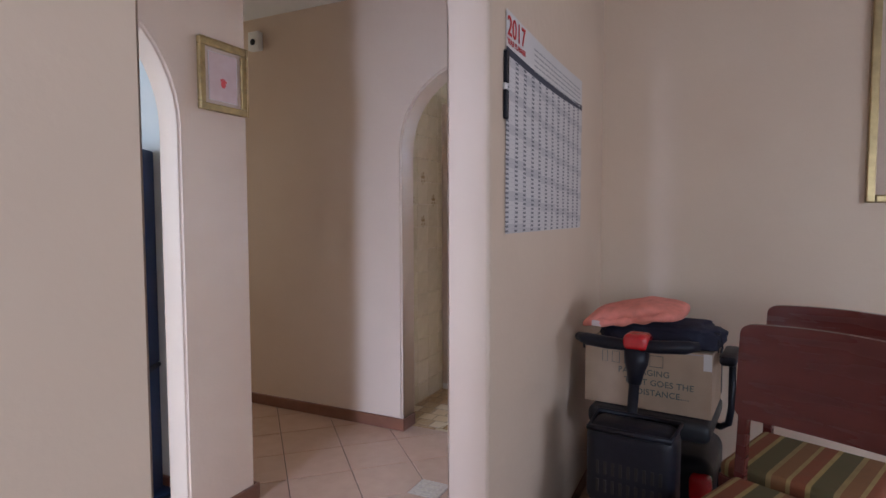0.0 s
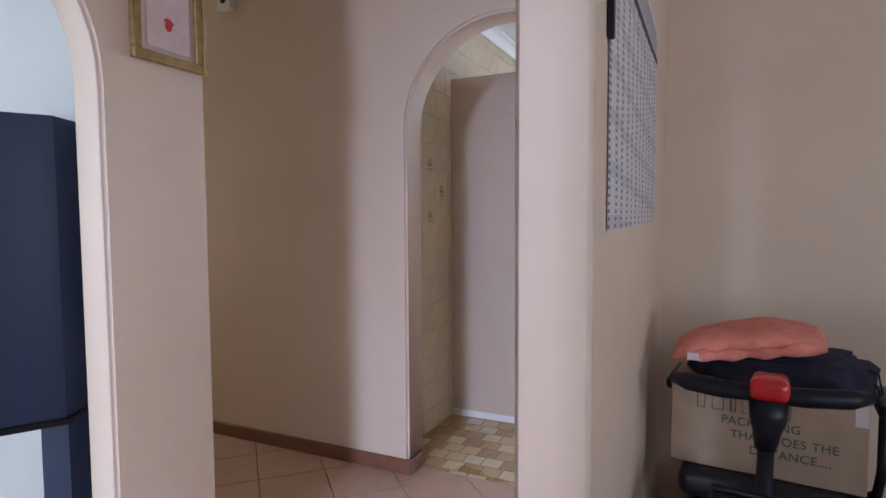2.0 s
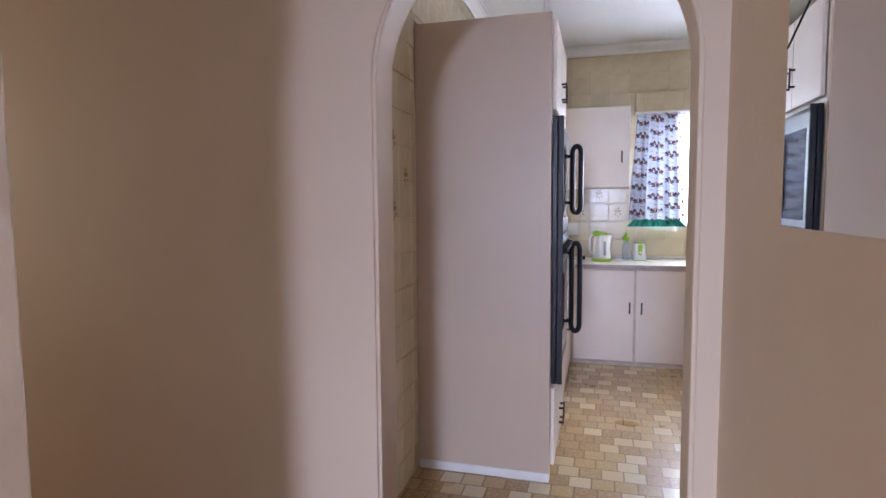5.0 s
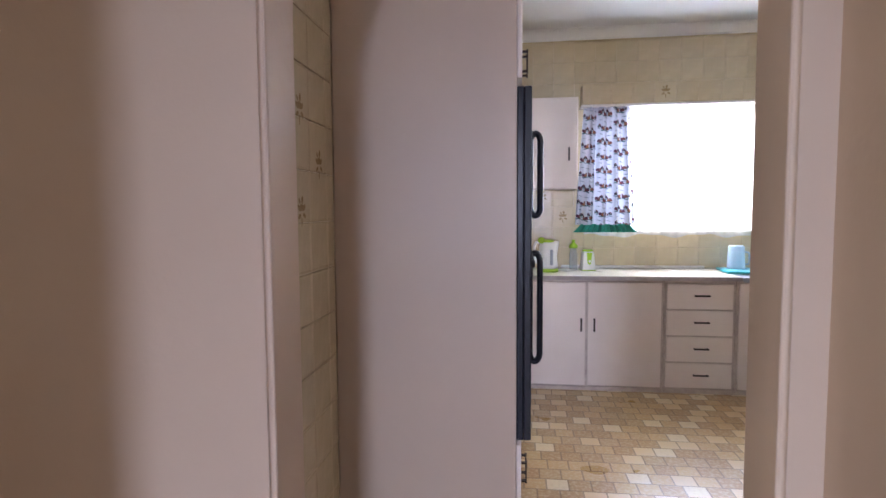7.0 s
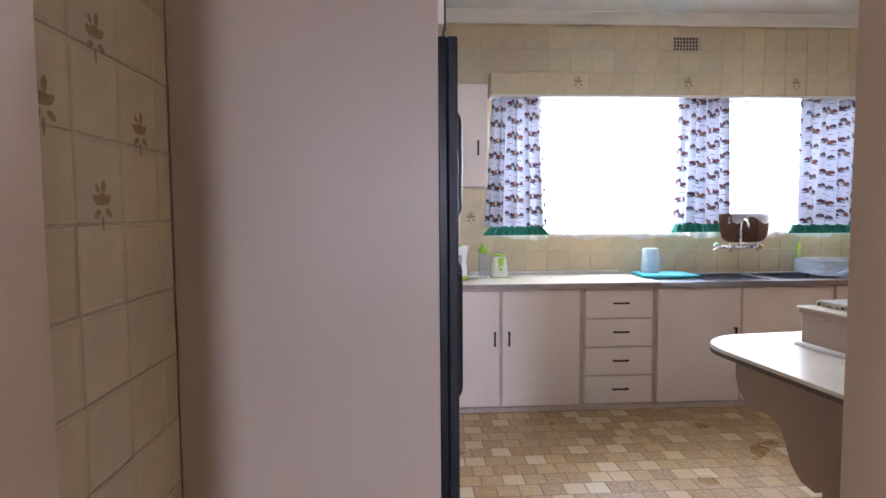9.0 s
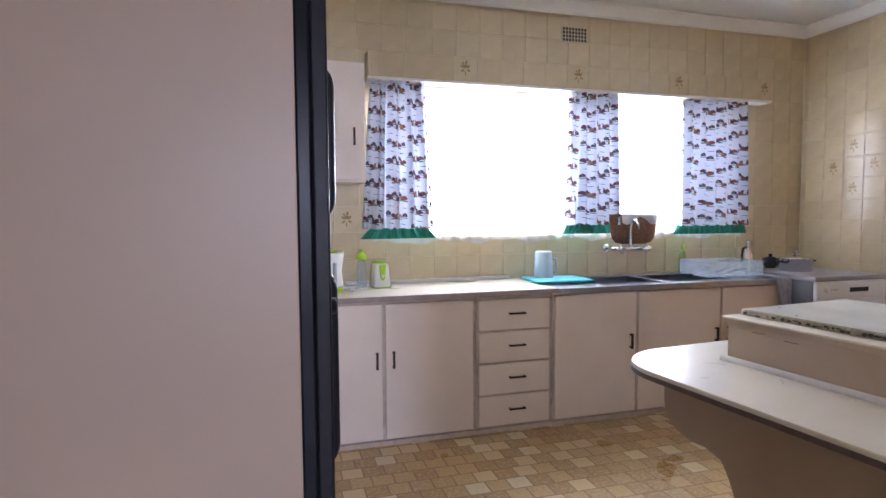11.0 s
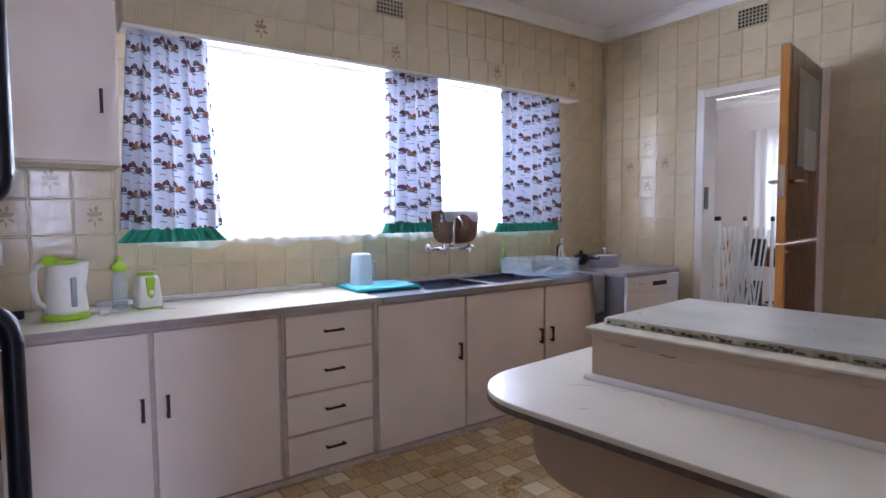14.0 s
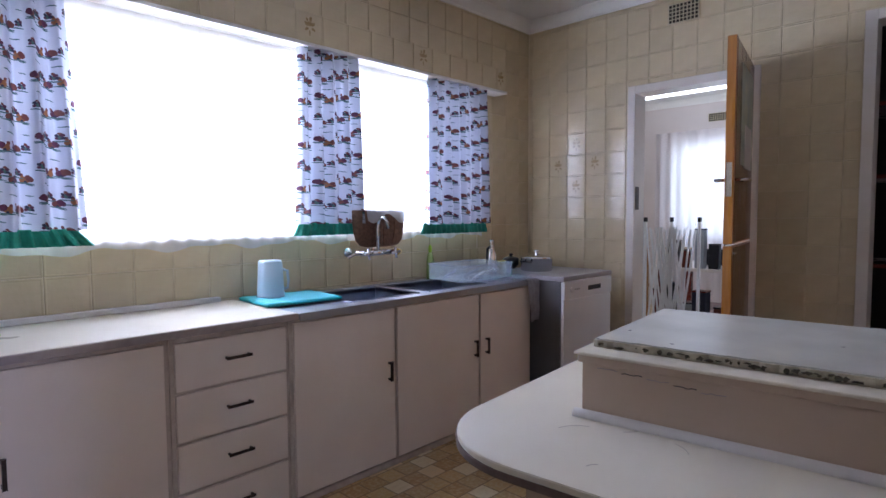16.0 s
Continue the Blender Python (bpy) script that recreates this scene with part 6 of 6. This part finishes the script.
part("bin_body", lathe([(0.12, 0), (0.15, 0.42), (0.155, 0.43), (0.145, 0.43), (0.115, 0.02)], 24), M_JUG, bk, "", True)
stl = thing("dark_stool", (5.9, 8.55, 0), "dark red round stool beside the table", "stool")
part("seat", lathe([(0.15, 0.56), (0.16, 0.58), (0.15, 0.61)], 22), M_MAHOG, stl, "", True)
for q in range(3):
    a_ = q * 2.1
    part("leg", tube([(0.13 * math.cos(a_), 0.13 * math.sin(a_), 0.56), (0.17 * math.cos(a_), 0.17 * math.sin(a_), 0)], 0.014, 8), M_MAHOG, stl)
sh = thing("plant_shelf", (5.2, 10.0, 0), "low wooden shelf with pot plants and clutter", "shelf")
for z in (0.25, 0.58, 0.92):
    part("shelf_board", box((-0.3, -0.35, z), (0.3, 0.35, z + 0.025), 0.003, 1), M_DOORWOOD, sh)
for x in (-0.28, 0.28):
    for y in (-0.33, 0.33):
        part("post", box((x - 0.015, y - 0.015, 0), (x + 0.015, y + 0.015, 1.0), 0.002, 1), M_DOORWOOD, sh)
for q, (x, y) in enumerate(((5.1, 9.85), (5.2, 10.15))):
    pt = thing("pot_plant", (x, y, 0.946), "small purple orchid in a black pot on a shelf", "plant")
    part("pot", lathe([(0.05, 0), (0.065, 0.10), (0.06, 0.10), (0.045, 0.02)], 18), M_BLACKPL, pt, "", True)
    bm = bmesh.new()
    rp = random.Random(q)
    for j in range(14):
        a_ = rp.uniform(0, 6.28)
        l_ = rp.uniform(0.08, 0.16)
        d_ = Vector((math.cos(a_), math.sin(a_), 0))
        s_ = Vector((-math.sin(a_), math.cos(a_), 0)) * 0.022
        p0, p1, p2 = Vector((0, 0, 0.09)), d_ * l_ * 0.5 + Vector((0, 0, 0.17)), d_ * l_ + Vector((0, 0, 0.13))
        vs = [bm.verts.new(v) for v in (p0, p1 - s_, p2, p1 + s_)]
        bm.faces.new(vs)
    part("leaves", bm, M_PLANT, pt)
    part("stem", tube([(0, 0, 0.09), (0.02, 0.01, 0.28), (0.05, 0.03, 0.38)], 0.003, 6), M_PLANT, pt)
    bm = bmesh.new()
    for j in range(6):
        bmesh.ops.create_icosphere(bm, subdivisions=1, radius=0.018, matrix=Matrix.Translation((0.02 + 0.012 * j + rp.uniform(-0.02, 0.02), rp.uniform(-0.02, 0.04), 0.2 + 0.03 * j)))
    part("flowers", bm, M_FLOWER, pt, "purple flowers")
for q in range(5):
    u = thing("shelf_clutter", (5.05 + 0.08 * (q % 2), 9.75 + 0.11 * q, 0.606), "small dark household bottle on the shelf", "bottle", "bottles on the shelf")
    part("bottle_body", lathe([(0.03, 0), (0.03, 0.10 + 0.02 * (q % 3)), (0.012, 0.14 + 0.02 * (q % 3)), (0.012, 0.17 + 0.02 * (q % 3))], 14), (M_BLACKPL, M_CHROME, M_GREEN, M_RED, M_GREYBOX)[q], u, "", True)

# added glowing tube that draws the bright line below the door head
fl_ = thing("bright_line_tube", (7.22, 9.95, 2.755), "glowing white tube added for the bright line below the far ceiling", "lamp")
M_TUBE = mat("bright line glow", (0.9, 0.92, 1.0), 0.5)
M_TUBE.node_tree.nodes["Principled BSDF"].inputs["Emission Color"].default_value = (0.85, 0.92, 1, 1)
M_TUBE.node_tree.nodes["Principled BSDF"].inputs["Emission Strength"].default_value = 5
part("batten", box((-0.03, -0.90, -0.030), (0.03, 0.90, 0.0), 0.004, 1), M_WHITEPL, fl_)
part("glow_tube", tube([(0, -0.86, -0.055), (0, 0.86, -0.055)], 0.024, 12), M_TUBE, fl_, "", True)
for s_ in (-1, 1):
    part("tube_holder", box((-0.02, s_ * 0.88 - 0.015, -0.08), (0.02, s_ * 0.88 + 0.015, -0.0305), 0.003, 1), M_WHITEPL, fl_)
rngf = random.Random(21)
for q in range(9):
    y = 8.55 + 0.13 * q
    w_, h_ = rngf.uniform(0.08, 0.125), rngf.uniform(0.40, 0.66)
    u = thing("floor_crate", (5.62 + rngf.uniform(-0.06, 0.06), y, 0.0), "dark storage crate standing on the floor before the table", "box", "crates before the far table", rngf.uniform(-6, 6))
    part("crate_body", box((-0.06, -w_ / 2, 0), (0.06, w_ / 2, h_), 0.006, 2), (M_MAHOG, M_NAVY, M_GREYBOX, M_BLACKPL)[q % 4], u)
    part("crate_lid", box((-0.065, -w_ / 2 - 0.004, h_ + 0.0005), (0.065, w_ / 2 + 0.004, h_ + 0.014), 0.004, 2), (M_BLACKPL, M_MAHOG, M_BLACKPL, M_NAVY)[q % 4], u)

for q in range(10):
    w_, h_ = rngf.uniform(0.07, 0.115), rngf.uniform(0.14, 0.36)
    u = thing("small_carton", (5.80, 8.42 + 0.125 * q, 0.7505), "dark small carton standing on the far table edge", "box", "cartons on the far table", rngf.uniform(-5, 5))
    part("carton_body", box((-0.035, -w_ / 2, 0), (0.035, w_ / 2, h_), 0.004, 2), (M_NAVY, M_BLACKPL, M_GREYBOX, M_MAHOG, M_BLACKPL)[q % 5], u)
    part("carton_lid", box((-0.038, -w_ / 2 - 0.003, h_ + 0.0005), (0.038, w_ / 2 + 0.003, h_ + 0.012), 0.003, 1), (M_BLACKPL, M_NAVY, M_BLACKPL)[q % 3], u)

# store cupboard contents
for z in (0.5, 0.95, 1.45, 1.85):
    s_ = thing("store_shelf", (4.45, 7.93, z), "dark wooden shelf board in the store cupboard", "shelf", "shelves in the store cupboard")
    part("board", box((-0.15, -0.6, 0), (0.4, 0.06, 0.022), 0.002, 1), M_MAHOG, s_)
pkt = thing("red_cloth", (4.30, 7.72, 1.38), "small red cloth hanging in the store doorway", "cloth")
part("cloth", box((-0.01, -0.03, 0), (0.01, 0.03, 0.16), 0.006, 2), M_RED, pkt)

# far burglar bars outside the kitchen window
bg = thing("burglar_bars", (0, 0, 0), "white painted steel burglar bars outside the kitchen window", "window bars")
for q in range(5):
    part("rail", box((0.66, 10.262, 1.30 + q * 0.18), (3.46, 10.274, 1.312 + q * 0.18)), M_FRAMEPAINT, bg)
for q in range(15):
    z0 = 1.30 + (q % 4) * 0.18
    part("stub", box((0.8 + q * 0.18, 10.262, z0 + 0.0125), (0.812 + q * 0.18, 10.274, z0 + 0.1795)), M_FRAMEPAINT, bg)

# ---- terracotta floor tiles of the hall, laid on the diagonal ----
FT = 0.335
fl = bpy.data.objects["floor_hall"]


def clip_poly(poly, a, b, c):
    """Keeps the part where a x + b y <= c."""
    out = []
    for i, p in enumerate(poly):
        q = poly[(i + 1) % len(poly)]
        dp, dq = a * p[0] + b * p[1] - c, a * q[0] + b * q[1] - c
        if dp <= 0:
            out.append(p)
        if (dp < 0 < dq) or (dq < 0 < dp):
            t = dp / (dp - dq)
            out.append((p[0] + (q[0] - p[0]) * t, p[1] + (q[1] - p[1]) * t))
    return out


def slab_tile(poly, z0, z1, ins):
    cx = sum(p[0] for p in poly) / len(poly)
    cy = sum(p[1] for p in poly) / len(poly)
    bm = bmesh.new()
    rings = []
    for k, z in ((0, z0), (0, z1 - 0.0012), (0.0015, z1)):
        ring = []
        for x, y in poly:
            d = max(1e-6, math.hypot(x - cx, y - cy))
            f = 1 - (ins + k) * 1.3 / d
            ring.append(bm.verts.new((cx + (x - cx) * f, cy + (y - cy) * f, z)))
        rings.append(ring)
    n = len(poly)
    for a, b in zip(rings, rings[1:]):
        for k in range(n):
            bm.faces.new((a[k], a[(k + 1) % n], b[(k + 1) % n], b[k]))
    bm.faces.new(rings[-1])
    bmesh.ops.recalc_face_normals(bm, faces=bm.faces)
    return bm


C45 = math.sqrt(0.5)
TO = Vector((0.057, 5.815))
INSET = 0.082
cells = []
for i in range(-14, 15):
    for j in range(-22, 8):
        corners = [(i, j), (i + 1, j), (i + 1, j + 1), (i, j + 1)]
        poly = [(TO.x + (p + q) * C45 * FT, TO.y + (q - p) * C45 * FT) for p, q in corners]
        if max(p[1] for p in poly) < 0.25 or min(p[1] for p in poly) > 6.53 or max(p[0] for p in poly) < -2.6 or min(p[0] for p in poly) > 3.0:
            continue
        for k, (p, q) in enumerate(corners):
            if p % 3 == 0 and q % 3 == 0:
                px, py = TO.x + (p + q) * C45 * FT, TO.y + (q - p) * C45 * FT
                cx = sum(v[0] for v in poly) / 4 - px
                cy = sum(v[1] for v in poly) / 4 - py
                d = math.hypot(cx, cy)
                nx_, ny_ = cx / d, cy / d
                poly = clip_poly(poly, -nx_, -ny_, -(nx_ * px + ny_ * py) - INSET)
        poly = clip_poly(poly, 0, 1, 6.529)
        if len(poly) >= 3:
            cells.append(poly)
cells.sort(key=lambda p: abs(p[0][0]) + abs(p[0][1] - 5.2))
rest = bmesh.new()
for k, poly in enumerate(cells):
    bm = slab_tile(poly, -0.010, 0.0, 0.0028)
    if k < 280:
        o = part("floor_tile", bm, M_FLOORTILE, fl)
    else:
        me = bpy.data.meshes.new("t")
        bm.to_mesh(me)
        bm.free()
        rest.from_mesh(me)
        bpy.data.meshes.remove(me)
tagged(part("floor_tiles_far", rest, M_FLOORTILE, fl, "peach floor tiles further away"), kind="stuff")
for i in range(-3, 4):
    for j in range(-6, 2):
        px, py = TO.x + (3 * i + 3 * j) * C45 * FT, TO.y + (3 * j - 3 * i) * C45 * FT
        if not (-1.5 < px < 2.6 and 0.4 < py < 6.4):
            continue
        s_ = INSET
        o = part("inset_tile", slab_tile([(px - s_, py - s_), (px + s_, py - s_), (px + s_, py + s_), (px - s_, py + s_)], -0.010, 0.0, 0.002), M_INSET, fl, "small patterned inset tile")
        bm = bmesh.new()
        for r_ in (0.060, 0.030):
            add_tube(bm, [(px - r_, py - r_, 0.0002), (px + r_, py - r_, 0.0002), (px + r_, py + r_, 0.0002), (px - r_, py + r_, 0.0002)], 0.0016, 5, True)
        for a_ in range(4):
            t_ = a_ * math.pi / 2 + math.pi / 4
            add_tube(bm, [(px + 0.02 * math.cos(t_ + b_), py + 0.02 * math.sin(t_ + b_), 0.0002) for b_ in (-0.6, 0, 0.6)] + [(px + 0.055 * math.cos(t_), py + 0.055 * math.sin(t_), 0.0002)], 0.0014, 5, True)
        part("inset_pattern", bm, M_SLABEDGE, fl)

# ---- wall tiles ----
PT = 0.165
tile_area(bpy.data.objects["wall_kitchen_north"], (0, 10.058, 0), (1, 0, 0), -0.61, 4.115, 0.85, 2.69, PT, 0.02, 1.02 - PT, [(0.60, 3.47, 1.165, 2.14), (-0.62, 0.52, 1.49, 2.18), (3.40, 4.2, 0.0, 0.86)], 0,
          [(0.103, 1.268), (0.268, 1.433), (0.433, 1.268)])
tile_area(bpy.data.objects["wall_kitchen_east"], (4.118, 0, 0), (0, 1, 0), 6.70, 10.05, 0.60, 2.69, 0.158, 9.541 - 0.158 * 20, 1.704 - 0.158 * 8, [(8.42, 9.215, 0.0, 2.115), (6.9, 7.885, 0.0, 2.325), (9.25, 10.1, 0.0, 0.8)], -90,
          [(9.62, 1.783), (9.776, 1.625), (9.466, 1.635), (9.62, 1.467)])
tile_area(bpy.data.objects["wall_kitchen_west"], (-0.618, 0, 0), (0, 1, 0), 6.60, 7.33, 0.0, 2.69, 0.165, 6.928 - 0.165 * 3, 1.08 - 0.158 * 7, [], 90,
          [(6.85, 1.49), (7.015, 1.645), (7.18, 1.487), (7.015, 1.33)])
tile_area(bpy.data.objects["wall_kitchen_west"], (-0.618, 0, 0), (0, 1, 0), 7.33, 10.05, 2.25, 2.69, 0.165, 6.928 - 0.165 * 3, 1.08 - 0.158 * 7, [], 90)
tile_area(pel, (0, 9.94, 0), (1, 0, 0), 0.567, 3.66, 2.152, 2.305, 0.163, 1.115 - 0.163 * 4, 2.152, [], 0, [(1.197, 2.235), (2.012, 2.235), (2.827, 2.235), (3.60, 2.235)])
tile_area(pel, (3.6605, 0, 0), (0, 1, 0), 9.941, 10.045, 2.152, 2.305, 0.163, 9.941, 2.152, [], 90)
